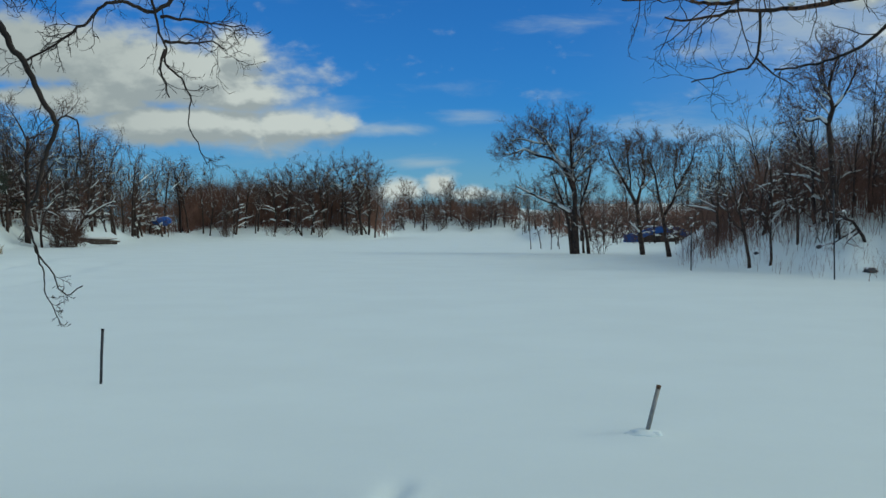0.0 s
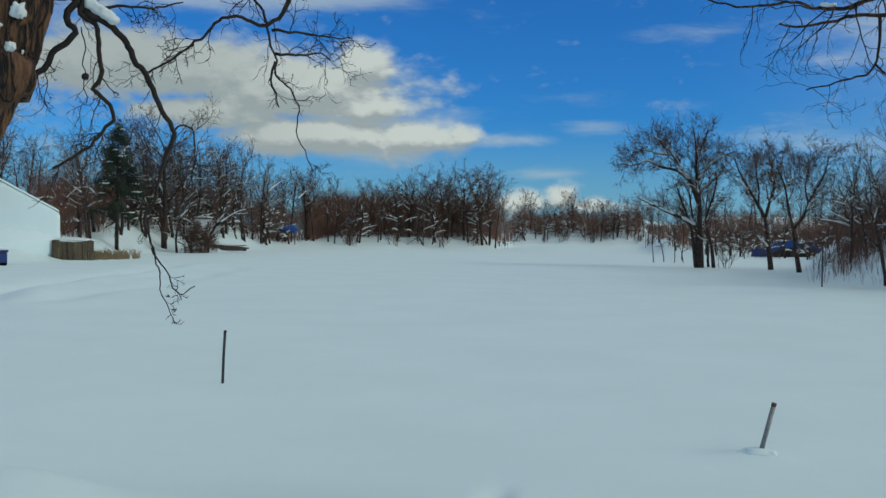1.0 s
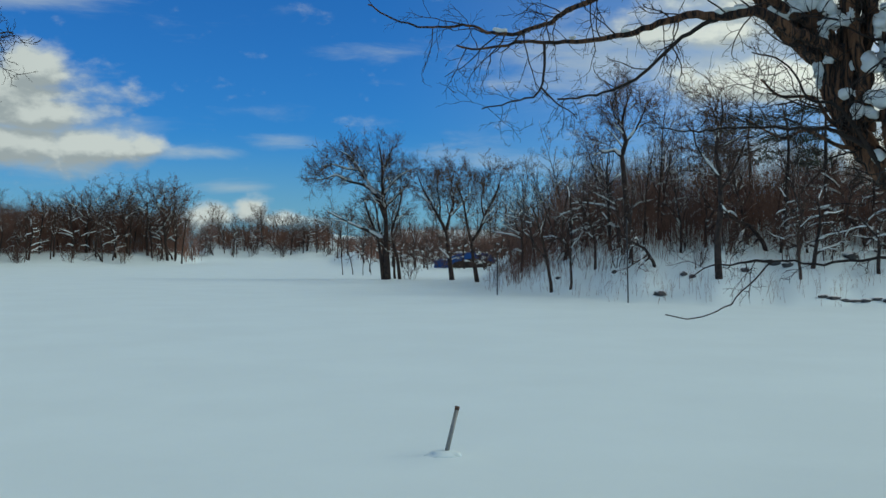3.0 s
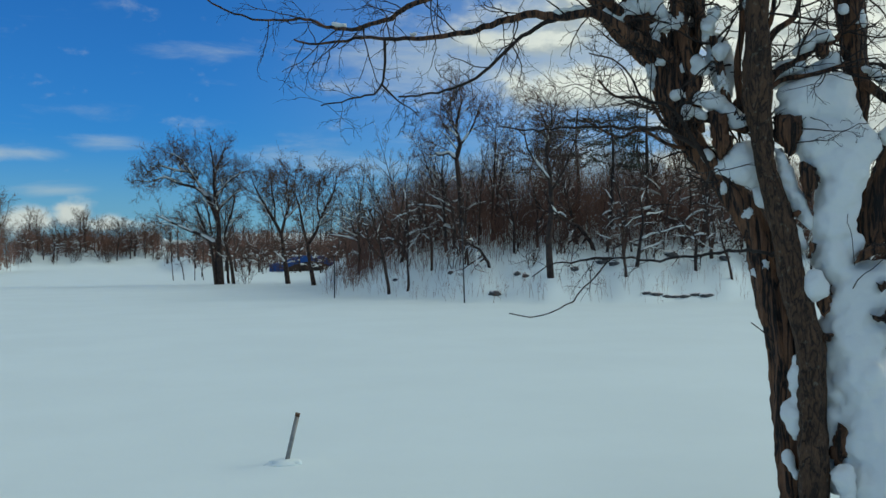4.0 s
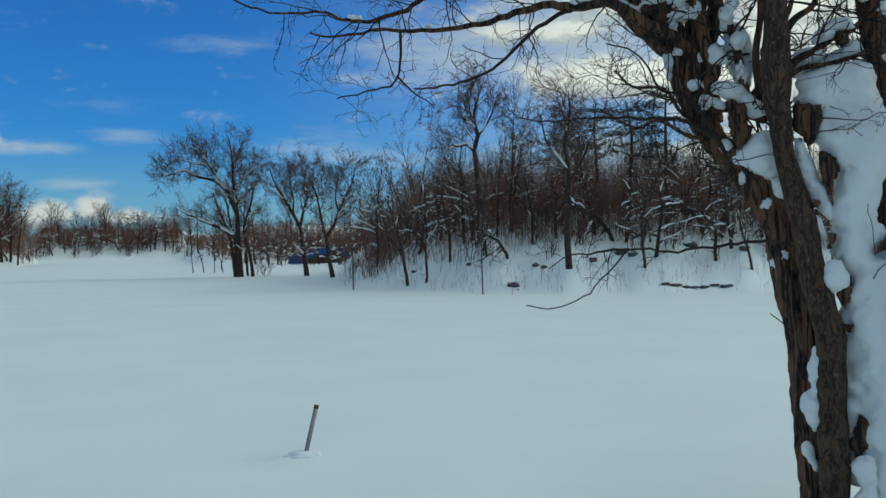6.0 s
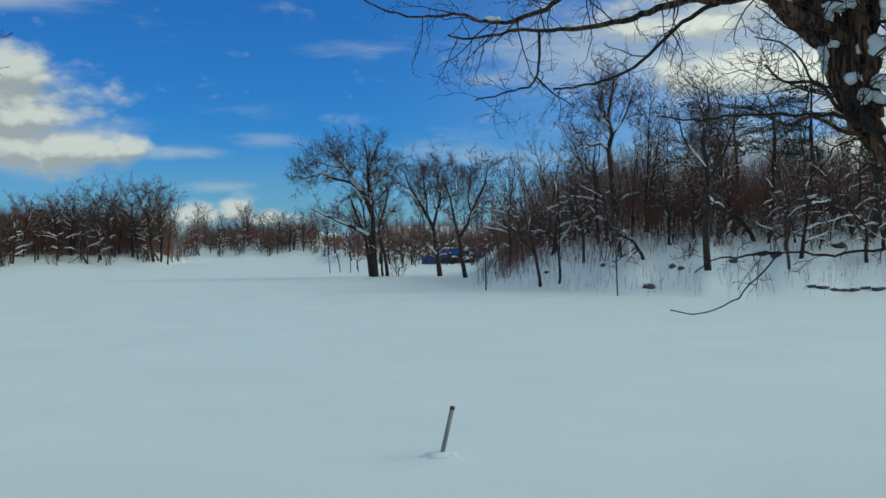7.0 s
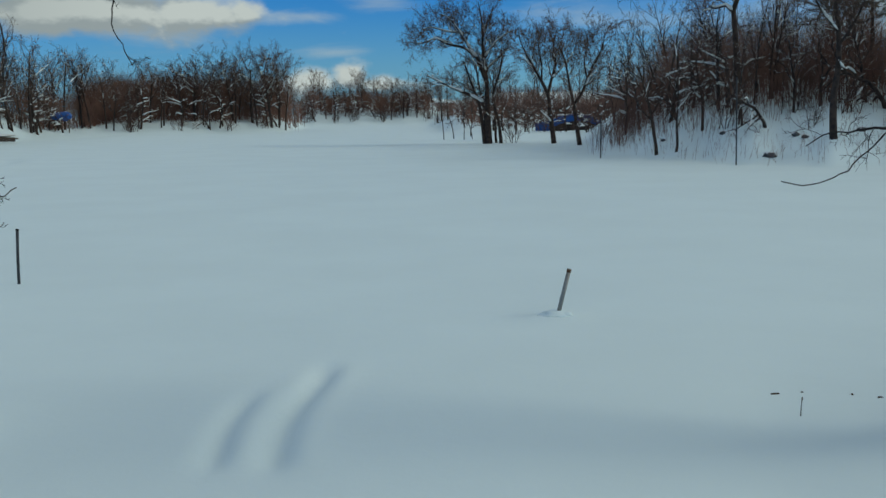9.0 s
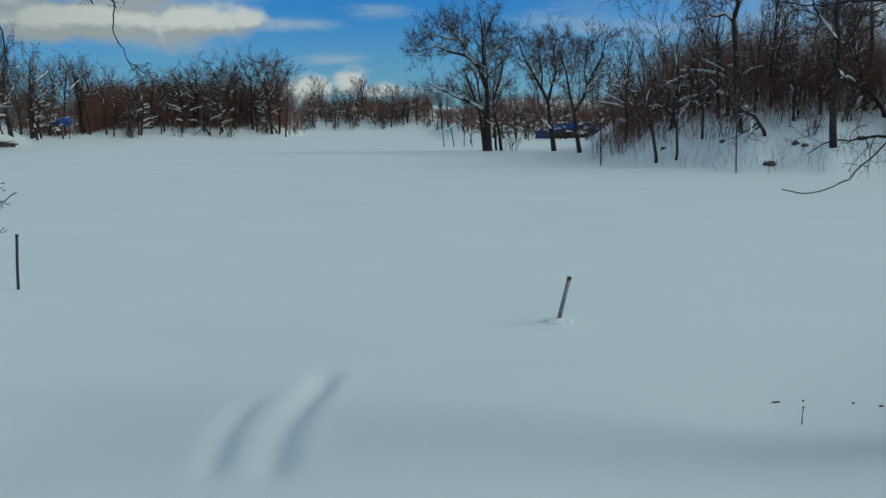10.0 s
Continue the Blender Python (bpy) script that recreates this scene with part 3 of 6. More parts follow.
# the island or headland in the middle, the far shore, the left shore
scatter("far", 22, -15.5, -8.8, 3, 18, 0.6, 0.95, 5, "trees on the headland")
scatter("far", 14, -9.6, -3.8, 3, 16, 0.6, 0.95, 17, "trees on the headland")
scatter("bush", 6, -15, -3.3, 1.0, 3, 0.7, 1.4, 6, "bushes on the headland")
scatter("bush", 16, -3.0, 5.4, 3, 16, 0.8, 1.5, 29, "bushes on the far shore")
scatter("far", 38, -3.6, 5.6, 8, 40, 0.60, 1.0, 7, "trees on the far shore")
scatter("laden", 9, -3.2, 5.0, 6, 14, 0.9, 1.5, 27, "snow-laden trees on the far shore")
scatter("far", 18, 4.6, 15.5, 70, 120, 0.5, 0.85, 8, "trees beyond the spit")
scatter("far", 52, -36, -15, 5, 30, 0.72, 1.12, 9, "trees on the left shore", lambda a, d: not (-32.5 < a < -28.2 and d < 90 or -27.0 < a < -25.3 and d < 95))
scatter("far", 16, -38, -28.5, 34, 56, 0.6, 0.95, 21, "trees on the left shore")
scatter("laden", 9, -37, -28.5, 32, 44, 1.2, 1.9, 22, "snow-laden trees near the jetty")
scatter("heavy", 14, 5.8, 15.2, 34, 50, 0.7, 1.15, 33, "snow-laden trees on the spit")
scatter("heavy", 16, 8.0, 15.4, 44, 80, 0.7, 1.15, 23, "snow-laden trees beyond the spit")
scatter("wood", 16, -28.0, -18, 6, 16, 0.95, 1.35, 10, "trees on the left shore")
scatter("bush", 9, -26.0, -15.5, 10, 16, 0.6, 1.2, 12, "bushes on the left shore")

# trees that stand out singly
OAK = [order(1, 0, 0, 0, 0, 0, 0, 9, 0.06, 0.02, 0.4), order(11, 0.32, 58, 0.86, 0.25, 0.48, 0.05, 10, 0.18, 0.07, 0.2),
       order(9, 0.25, 46, 0.36, 0.30, 0.45, 0.018, 6, 0.22, 0.05, 0.4), order(7, 0.15, 42, 0.45, 0.35, 0.55, 0.010, 4, 0.24, 0.03, 0.5)]
FINE = [order(1, 0, 0, 0, 0, 0, 0, 6, 0.2, 0.05, 0.4), order(5, 0.2, 42, 0.5, 0.3, 0.5, 0.010, 4, 0.22, 0.04, 0.5), order(4, 0.15, 42, 0.5, 0.3, 0.6, 0.007, 3, 0.22, 0.03, 0.6)]


def shaped_tree(name, label, seed, az, d, twig, *limbs_):
    """A bare tree with its main limbs set out one by one; finer branches grow from them."""
    rng = random.Random(seed)
    limbs, big = [], []
    for r0, r1, whole, *pts in limbs_:
        line = smooth_line([(x, rng.uniform(-0.5, 0.5) * k / len(pts), z) for k, (x, z) in enumerate(pts)], 0.35)
        radii = [r0 + (r1 - r0) * k / (len(line) - 1) for k in range(len(line))]
        big.append((1, line, radii))
        for k in range(int(len(line) * whole)):
            i = rng.randrange(len(line) // 4 if r0 < 0.15 else len(line) // 2, len(line) - 1)
            axis = (line[i + 1] - line[i]).normalized()
            side = Matrix.Rotation(rng.random() * 6.283, 3, axis) @ axis.orthogonal().normalized()
            grow(rng, FINE, line[i], axis * 0.8 + side + Vector((0, 0, 0.25)), rng.uniform(0.8, 1.9), max(0.016, radii[i] * 0.4), 0, limbs)
    root = thing(name, label, "tree")
    part("trunk", joined([tube(l, r, 9) for v, l, r in big]), BARK_FAR, root)["kind"] = "stuff"
    part("crown", joined([tube(l, r, 3, cap=False) for v, l, r in limbs] + [spray(seed, limbs, 2, *twig)]), TWIG_FAR, root, smooth=False)["kind"] = "stuff"
    lying = joined([snow_on(rng, big, 0.6, 0.03, 2, 1.1, 0.85), snow_on(rng, [(1, l, r) for v, l, r in limbs if v == 0], 0.5, 0.02, 2, 1.6)])
    part("snow", lying, SNOW_CLUMP, root, "white snow lying along the limbs")["kind"] = "stuff"
    set_down(root, az, d, -az, 1.0, 0.1)
    return root


shaped_tree("spreading_tree", "large spreading leafless tree with snow-laden limbs", 213, 8.0, 69, (2, 0.85, 0.0065, 2),
            (0.26, 0.03, 1.1, (0, -0.2), (-0.11, 2.6), (-0.16, 4.7), (-0.37, 6.4), (-0.44, 8.2), (-0.57, 9.3), (-0.73, 10.1)),
            (0.17, 0.03, 2.2, (-0.2, 4.6), (-0.8, 6.1), (-1.4, 7.0), (-2.0, 8.0), (-2.7, 8.9), (-3.4, 9.3)),
            (0.13, 0.02, 2.2, (-0.8, 6.2), (-1.7, 6.9), (-2.9, 7.2), (-3.7, 7.6), (-4.7, 7.3), (-5.6, 7.4)),
            (0.08, 0.02, 2.2, (-2.0, 8.0), (-3.0, 8.1), (-4.0, 8.4), (-4.8, 8.2)),
            (0.10, 0.02, 2.2, (-0.3, 6.2), (0.4, 7.2), (1.3, 7.9), (2.2, 8.2)),
            (0.09, 0.02, 2.0, (-0.2, 5.4), (0.6, 6.1), (1.1, 6.6), (1.9, 6.8)),
            (0.08, 0.02, 2.2, (-0.44, 7.6), (-0.1, 8.6), (0.4, 9.8)),
            (0.14, 0.04, 0.8, (-0.35, 3.0), (-1.4, 3.6), (-2.6, 4.1), (-3.6, 4.6), (-4.4, 5.0)),
            (0.15, 0.05, 0.7, (-0.3, -0.2), (-0.5, 1.6), (-0.7, 2.9), (-1.3, 4.6), (-1.8, 6.0)),
            (0.14, 0.05, 0.7, (0.9, -0.2), (0.7, 1.6), (0.3, 3.4), (0.8, 5.2), (1.0, 6.4)))
shaped_tree("forked_tree", "leafless tree with upswept limbs on the lake's edge", 222, 11.9, 67, (2, 0.85, 0.0065, 2),
            (0.20, 0.10, 0.3, (0, -0.2), (-0.2, 1.6), (-0.45, 3.6)),
            (0.13, 0.02, 2.0, (-0.45, 3.5), (-0.9, 4.4), (-1.7, 5.8), (-2.3, 7.0), (-2.5, 7.8)),
            (0.12, 0.02, 2.0, (-0.45, 3.5), (-0.2, 4.6), (0.1, 5.6), (-0.1, 6.8), (0.2, 8.0)),
            (0.07, 0.02, 2.0, (-0.9, 4.4), (-0.9, 5.6), (-1.1, 6.8), (-0.9, 8.0)),
            (0.07, 0.02, 2.0, (-0.2, 4.6), (0.6, 5.4), (1.3, 6.4), (1.6, 7.4)))
shaped_tree("leaning_tree", "leafless tree leaning over the snow at the lake's edge", 223, 13.45, 62, (2, 0.85, 0.0065, 2),
            (0.17, 0.09, 0.3, (0, -0.2), (-0.3, 1.6), (-0.45, 2.8)),
            (0.11, 0.02, 2.0, (-0.45, 2.7), (0.1, 3.5), (0.6, 4.8), (1.3, 6.2), (1.5, 7.4)),
            (0.10, 0.02, 2.0, (-0.45, 2.7), (-0.7, 3.8), (-1.0, 5.4), (-1.4, 6.4), (-1.5, 7.2)),
            (0.06, 0.02, 2.0, (0.4, 4.2), (0.2, 5.4), (0.4, 6.6), (0.2, 7.4)))
for k, (az, d, s) in enumerate([(7.75, 69.6, 0.95), (8.45, 70, 0.8), (5.3, 84, 0.55), (5.9, 86, 0.6), (6.5, 82, 0.5), (6.9, 88, 0.62), (9.6, 90, 0.6), (10.4, 92, 0.55), (7.0, 80, 0.45)]):
    plant("wood" if k < 2 else "slim", az, d, s, group="trees on the spit")
plant("bush", 9.5, 69, 0.7, label="small round leafless bush in snow beside a large tree")
shaped_tree("tall_tree", "tall thick-stemmed leafless tree with a broken snowy limb", 241, 22.25, 47, (2, 0.8, 0.006, 2),
            (0.19, 0.11, 0.0, (0.05, -0.3), (0.05, 1.6), (-0.05, 3.2), (-0.2, 4.75)),
            (0.12, 0.02, 2.0, (-0.2, 4.7), (0.0, 5.35), (-0.2, 6.1), (-0.05, 7.0), (0.25, 7.8)),
            (0.10, 0.05, 0.5, (-0.15, 4.6), (-0.55, 4.95), (-1.0, 4.85), (-1.25, 4.95)),
            (0.07, 0.02, 2.0, (0.0, 5.35), (0.5, 6.0), (0.85, 6.8), (1.0, 7.3)),
            (0.06, 0.02, 2.0, (-0.15, 6.0), (-0.55, 6.6), (-0.75, 7.4)),
            (0.05, 0.02, 2.0, (-0.1, 5.0), (-0.6, 5.7), (-1.0, 6.1)))
shaped_tree("tall_tree", "leafless tree with a stout dark trunk and snow in its fork", 248, 27.6, 40.5, (2, 0.8, 0.006, 2),
            (0.16, 0.09, 0.0, (0, -0.3), (-0.08, 1.6), (0.05, 3.0), (-0.02, 4.6)),
            (0.09, 0.02, 2.0, (-0.02, 4.5), (-0.15, 5.4), (0.1, 6.6), (0.05, 7.6)),
            (0.07, 0.02, 2.0, (0.0, 4.2), (-0.5, 4.9), (-0.95, 5.6), (-1.1, 6.6)),
            (0.06, 0.02, 2.0, (0.03, 3.7), (0.55, 4.5), (0.9, 5.4), (1.2, 6.2)),
            (0.06, 0.03, 0.6, (0.04, 3.1), (0.3, 2.75), (0.4, 2.3)))
round_tree = tree("round_tree", 262, 9.0, 0.26, OAK, "large round-crowned leafless tree behind the shore", snow=0.25, split=2, twig=(4, 0.8, 0.010, 1))
set_down(round_tree, -23.6, 98, 20, 1.15)
domes = [tree("round_tree", 264 + k, 9.0, 0.24, OAK, "round-crowned leafless tree on the headland", snow=0.3, split=2, snow_least=0.03, fat=1.8, twig=(3, 0.8, 0.013, 1)) for k in range(3)]
for k, (az, d, size) in enumerate([(-4.9, 147, 0.98), (-6.0, 149, 0.90), (-9.3, 146, 0.76), (-7.1, 148, 0.84), (-8.1, 150, 0.70), (-4.45, 151, 0.88), (-10.8, 146, 0.50), (-12.4, 144, 0.46)]):
    dome = domes[k] if k < 3 else copy_thing(domes[k % 3], Matrix())
    set_down(tagged(dome, group="round-crowned trees on the headland"), az, d, -az + 37 * (k - 3), size)
shaped_tree("bowed_tree", "leafless tree bowed low under thick snow at the shore", 271, -21.2, 97, (1, 0.6, 0.010, 1),
            (0.20, 0.08, 0.3, (0, -0.2), (0.3, 1.6), (0.9, 2.9), (1.7, 4.0)),
            (0.15, 0.06, 0.4, (0.9, 2.8), (1.9, 3.5), (3.0, 4.2), (4.2, 4.5)),
            (0.14, 0.05, 0.4, (0.3, 1.6), (1.3, 2.5), (2.2, 3.0), (3.0, 3.0)),
            (0.12, 0.05, 0.4, (1.2, 3.3), (1.6, 4.6), (2.4, 5.4)),
            (0.14, 0.05, 0.4, (0.2, 1.4), (-0.6, 2.6), (-1.6, 3.4)))
shaped_tree("bowed_tree", "leafless tree bowed low under thick snow at the shore", 272, -29.0, 84, (1, 0.6, 0.009, 1),
            (0.17, 0.07, 0.3, (0, -0.2), (-0.2, 1.8), (0.2, 3.4), (-0.3, 4.6)),
            (0.13, 0.06, 0.4, (-0.1, 2.4), (-1.0, 3.1), (-1.9, 3.0), (-2.6, 2.3)),
            (0.12, 0.05, 0.4, (0.1, 3.0), (1.0, 3.9), (1.9, 4.0), (2.5, 3.4)))
for az, d, s in [(32.0, 41, 0.55), (38.0, 42, 0.5), (17.9, 44.5, 0.7), (19.0, 44, 0.55)]:
    plant("wood", az, d, s, label="leafless tree at the bank with snow on its limbs")


shaped_tree("fallen_tree", "toppled tree with red-brown branches trailing on the snow", 281, -21.9, 94, (3, 0.7, 0.010, 2),
            (0.13, 0.05, 0.8, (-1.6, -0.2), (-1.7, 1.6), (-1.3, 3.4), (-0.6, 4.3)),
            (0.10, 0.03, 2.2, (-1.5, 2.6), (-0.6, 2.5), (0.2, 1.6), (0.9, 0.5), (1.3, 0.1)),
            (0.08, 0.03, 2.2, (-1.6, 1.8), (-0.8, 1.7), (0.0, 0.9), (0.7, 0.15)),
            (0.07, 0.03, 2.2, (-1.2, 3.4), (-0.3, 3.0), (0.4, 2.0), (0.8, 1.0)),
            (0.06, 0.02, 2.2, (-1.6, 1.2), (-1.0, 0.9), (-0.4, 0.3)))
plant("bush", -21.9, 95, 1.6, label="heap of drooping red-brown branches at the water's edge")
plant("bush", -21.3, 97, 1.3, label="heap of drooping red-brown branches at the water's edge")


for az, d, s in [(11.2, 96, 0.7), (12.2, 94, 0.55), (13.9, 92, 0.8), (10.2, 99, 0.9), (14.9, 84, 0.9)]:
    plant("bush", az, d, s, group="bushes on the spit")
for az, d, s in [(32.6, 42.5, 0.9), (36.0, 43.0, 0.8)]:
    plant("laden", az, d, s)


# ---------------------------------------------------------------- evergreens
def conifer(name, seed, height, base_r, reach, start, tiers, label, droop, ragged=0.05, bare=0.0):
    rng = random.Random(seed)
    root = thing(name, label, "tree")
    part("trunk", tube([Vector((0, 0, -0.15)), Vector((0.05, 0, height * 0.5)), Vector((0, 0.04, height))], [base_r, base_r * 0.65, 0.02], 8), BARK_FAR, root)
    wood, green, white = [], [], []
    for i in range(tiers):
        t = (i + 0.5) / tiers
        for k in range(rng.randint(4, 6)):
            z = height * (start + (1 - start) * t) + rng.uniform(-ragged, ragged)
            a = rng.random() * 6.283
            long = reach * (1 - 0.85 * t ** 1.3) * rng.uniform(0.55, 1.1)
            pts = [Vector((math.cos(a) * long * s, math.sin(a) * long * s, z - droop * long * s * s + rng.uniform(-0.05, 0.05))) for s in (0, 0.35, 0.7, 1)]
            wood.append(tube(pts, [0.03, 0.022, 0.015, 0.008], 3))
            if rng.random() < bare:
                continue
            for j in range(int(40 + 110 * long)):
                s = rng.uniform(0.2, 1.05)
                f = min(s, 0.999) * 3
                m = int(f)
                c = pts[m].lerp(pts[m + 1], f - m) + Vector((rng.gauss(0, 0.16), rng.gauss(0, 0.16), rng.gauss(-0.03, 0.06 + 0.3 * ragged)))
                w = Vector((rng.gauss(0, 1), rng.gauss(0, 1), rng.gauss(-0.2, 0.4))).normalized() * rng.uniform(0.14, 0.34)
                n = w.orthogonal().normalized() * 0.035
                o = w.cross(n).normalized() * 0.03
                green.append(([c + n, c - n, c + o, c + w], [(0, 2, 3), (2, 1, 3), (1, 0, 3), (0, 1, 2)]))
            if rng.random() < 0.3:
                white.append(lump(pts[2] + Vector((0, 0, 0.1)), (0.16 + 0.16 * long, 0.16 + 0.1 * long, 0.08), rng.random() * 9, 1))
    part("branches", joined(wood), BARK_FAR, root)["kind"] = "stuff"
    part("needles", joined(green), NEEDLES, root, smooth=False)["kind"] = "stuff"
    part("snow", joined(white), SNOW_CLUMP, root)["kind"] = "stuff"
    return root


spruce = conifer("spruce", 5, 10.4, 0.18, 2.9, 0.38, 15, "dark green spruce with clumps of snow among bare trees", 0.25, 0.6, 0.34)
set_down(spruce, -26.2, 85)
set_down(conifer("spruce", 8, 6.5, 0.12, 1.5, 0.15, 11, "smaller dark spruce among bare trees", 0.28), -24.6, 104)
def pine(seed, height, reach):
    """A pine: bare lower trunk, crooked boughs that end in flat ragged clumps of needles."""
    rng = random.Random(seed)
    root = thing("pine", "pine with dark ragged clumps of needles among bare trees", "tree", group="pines on the wooded bank")
    trunk = smooth_line([(0, 0, -0.15), (rng.gauss(0, 0.12), rng.gauss(0, 0.12), height * 0.4), (rng.gauss(0, 0.2), rng.gauss(0, 0.2), height * 0.75), (rng.gauss(0, 0.15), 0, height)], 0.5)
    part("trunk", tube(trunk, [0.15 * (1 - 0.8 * k / (len(trunk) - 1)) for k in range(len(trunk))], 8), BARK_FAR, root)
    for k in range(11):
        t = 0.55 + 0.45 * (k + rng.random()) / 11
        foot = trunk[min(int(t * (len(trunk) - 1)), len(trunk) - 1)]
        a, long = rng.random() * 6.283, reach * rng.uniform(0.5, 1.1) * (1.25 - 0.7 * t)
        tip = foot + Vector((math.cos(a) * long, math.sin(a) * long, rng.uniform(-0.15, 0.45)))
        mid = foot.lerp(tip, 0.5) + Vector((rng.gauss(0, 0.1), rng.gauss(0, 0.1), -0.08))
        ob = part("bough", tube([foot, mid, tip], [0.04, 0.028, 0.012], 5), BARK_FAR, root)
        green = []
        for j in range(110):
            c = tip.lerp(mid, rng.random() * 0.5) + Vector((rng.gauss(0, 0.36), rng.gauss(0, 0.36), rng.gauss(0, 0.11)))
            w = Vector((rng.gauss(0, 1), rng.gauss(0, 1), rng.gauss(0.35, 0.4))).normalized() * rng.uniform(0.10, 0.26)
            n = w.orthogonal().normalized() * 0.028
            o = w.cross(n).normalized() * 0.025
            green.append(([c + n, c - n, c + o, c + w], [(0, 2, 3), (2, 1, 3), (1, 0, 3), (0, 1, 2)]))
        part("needles", joined(green), NEEDLES, ob, smooth=False)["kind"] = "stuff"
    return root


for k, (az, d, h, reach) in enumerate([(31.0, 47, 6.6, 1.9), (33.3, 49, 7.0, 2.1), (27.0, 55, 6.4, 1.7), (36.3, 47, 5.6, 1.7), (29.2, 52, 6.2, 1.6)]):
    set_down(pine(20 + k, h, reach), az, d)


# ---------------------------------------------------------------- scrub, reeds: too many to count
def stems(seed, spots, lo, hi, thick, lean, twigs, low=0.2):
    """Thin upright stems with side twigs, as slender three-sided spikes."""
    rng = np.random.default_rng(seed)
    n = len(spots)
    p = np.asarray(spots)
    way = np.stack([rng.normal(0, lean, n), rng.normal(0, lean, n), np.ones(n)], 1)
    long = rng.uniform(lo, hi, n)
    sets = [(p, way, long, thick)]
    for k in range(twigs):
        t = rng.uniform(low, 0.9, n)
        q = p + way * (long * t)[:, None]
        w = way + np.stack([rng.normal(0, 0.55, n), rng.normal(0, 0.55, n), rng.normal(-0.1, 0.25, n)], 1)
        sets.append((q, w, long * rng.uniform(0.25, 0.5, n), thick * 0.6))
    verts, faces, base = [], [], 0
    for q, w, l, r in sets:
        m = len(q)
        tip = q + w * l[:, None]
        ring = [q + np.array([math.cos(a) * r, math.sin(a) * r, 0]) for a in (0, 2.1, 4.2)]
        verts.extend(np.stack([*ring, tip], 1).reshape(-1, 3).tolist())
        for i in range(m):
            b = base + 4 * i
            faces.extend([(b, b + 1, b + 3), (b + 1, b + 2, b + 3), (b + 2, b, b + 3)])
        base += 4 * m
    return verts, faces


def spots(seed, count, az0, az1, back0, back1, clump):
    rng = np.random.default_rng(seed)
    heads = max(1, count // clump)
    az = np.repeat(rng.uniform(az0, az1, heads), clump)
    back = np.repeat(back0 + (back1 - back0) * rng.random(heads) ** 1.2, clump)
    d = np.interp(az, SHORE_AZ, SHORE_D) + back
    x = d * np.sin(np.radians(az)) + rng.normal(0, 0.45, len(d))
    y = d * np.cos(np.radians(az)) + rng.normal(0, 0.45, len(d))
    return np.stack([x, y, ground_height(x, y) - 0.05], 1)


SCRUBS = [("bank", 1, 6200, 15.6, 46, 9.0, 26, 9, 1.2, 3.6, 0.013), ("bank edge", 2, 520, 15, 45, 0.8, 9, 3, 0.2, 1.1, 0.006), ("headland", 3, 5200, -15.5, -3.7, 10, 26, 6, 2.0, 6.0, 0.024), ("bank foot", 8, 560, 14.6, 24, 4, 13, 7, 0.5, 1.8, 0.011),
          ("far shore", 4, 2600, -3.4, 4.6, 13, 42, 5, 2.2, 5.0, 0.032), ("spit", 5, 2800, 4.9, 15.5, 52, 120, 6, 1.4, 3.0, 0.026), ("near the hut", 6, 2400, -30.5, -15, 13, 30, 7, 2.4, 4.8, 0.022),
          ("shore beyond", 7, 1100, 45, 66, 3, 12, 12, 0.8, 2.2, 0.014)]
for place, seed, count, az0, az1, b0, b1, clump, lo, hi, thick in SCRUBS:
    clear = 0.42 if place in ("headland", "far shore", "spit", "near the hut") else 0.25
    tagged(part("scrub", stems(seed, spots(seed, count, az0, az1, b0, b1, clump), lo, hi, thick, 0.14, 7 if clear > 0.3 else 6, clear), SCRUB, smooth=False),
           "dense leafless red-brown scrub under trees, " + place, "scrub", kind="stuff")

rng = np.random.default_rng(40)
az = rng.choice(rng.uniform(-27.9, -25.0, 60), 800) + rng.normal(0, 0.06, 800)
d = 69.5 + (az + 28) * 1.6 + rng.normal(0, 1.2, 800)
x, y = d * np.sin(np.radians(az)), d * np.cos(np.radians(az))
tagged(part("dry_reeds", stems(41, np.stack([x, y, ground_height(x, y) - 0.05], 1), 0.2, 0.8, 0.03, 0.25, 1), REED, smooth=False),
       "dry straw-coloured reeds standing in snow by the shore", "reeds", kind="stuff")


# ---------------------------------------------------------------- distance
def ridge(name, az0, az1, d, low, high, seed, mat, label):
    verts, faces = [], []
    n = 90
    for i in range(n + 1):
        a = az0 + (az1 - az0) * i / n
        edge = min(1.0, 4 * i / n, 4 * (n - i) / n)
        h = (low + (high - low) * (0.5 + 0.5 * noise.noise(Vector((a * 0.35, seed, 0)))) + 3 * noise.noise(Vector((a * 2.5, seed, 5)))) * edge
        for j, (k, s) in enumerate(((0.9, 0.0), (0.96, 0.6), (1.0, 1.0), (1.08, 0.0))):
            p = polar(a, d * k, h * s - 2)
            verts.append(p + Vector((0, 0, 2 * noise.noise(p * 0.02))) if 0 < s else p)
    for i in range(n):
        for j in range(3):
            a = i * 4 + j
            faces.append((a, a + 4, a + 5, a + 1))
    return tagged(part(name, (verts, faces), mat), label, "hill", kind="structure")


ridge("hill", 9, 40, 1500, 35, 70, 2, WOODS_FAR, "distant dark wooded hill, haze painted in as blue-grey colour")
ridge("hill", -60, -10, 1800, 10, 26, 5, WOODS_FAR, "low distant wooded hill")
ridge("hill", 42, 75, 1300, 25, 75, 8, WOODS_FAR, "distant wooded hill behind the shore")


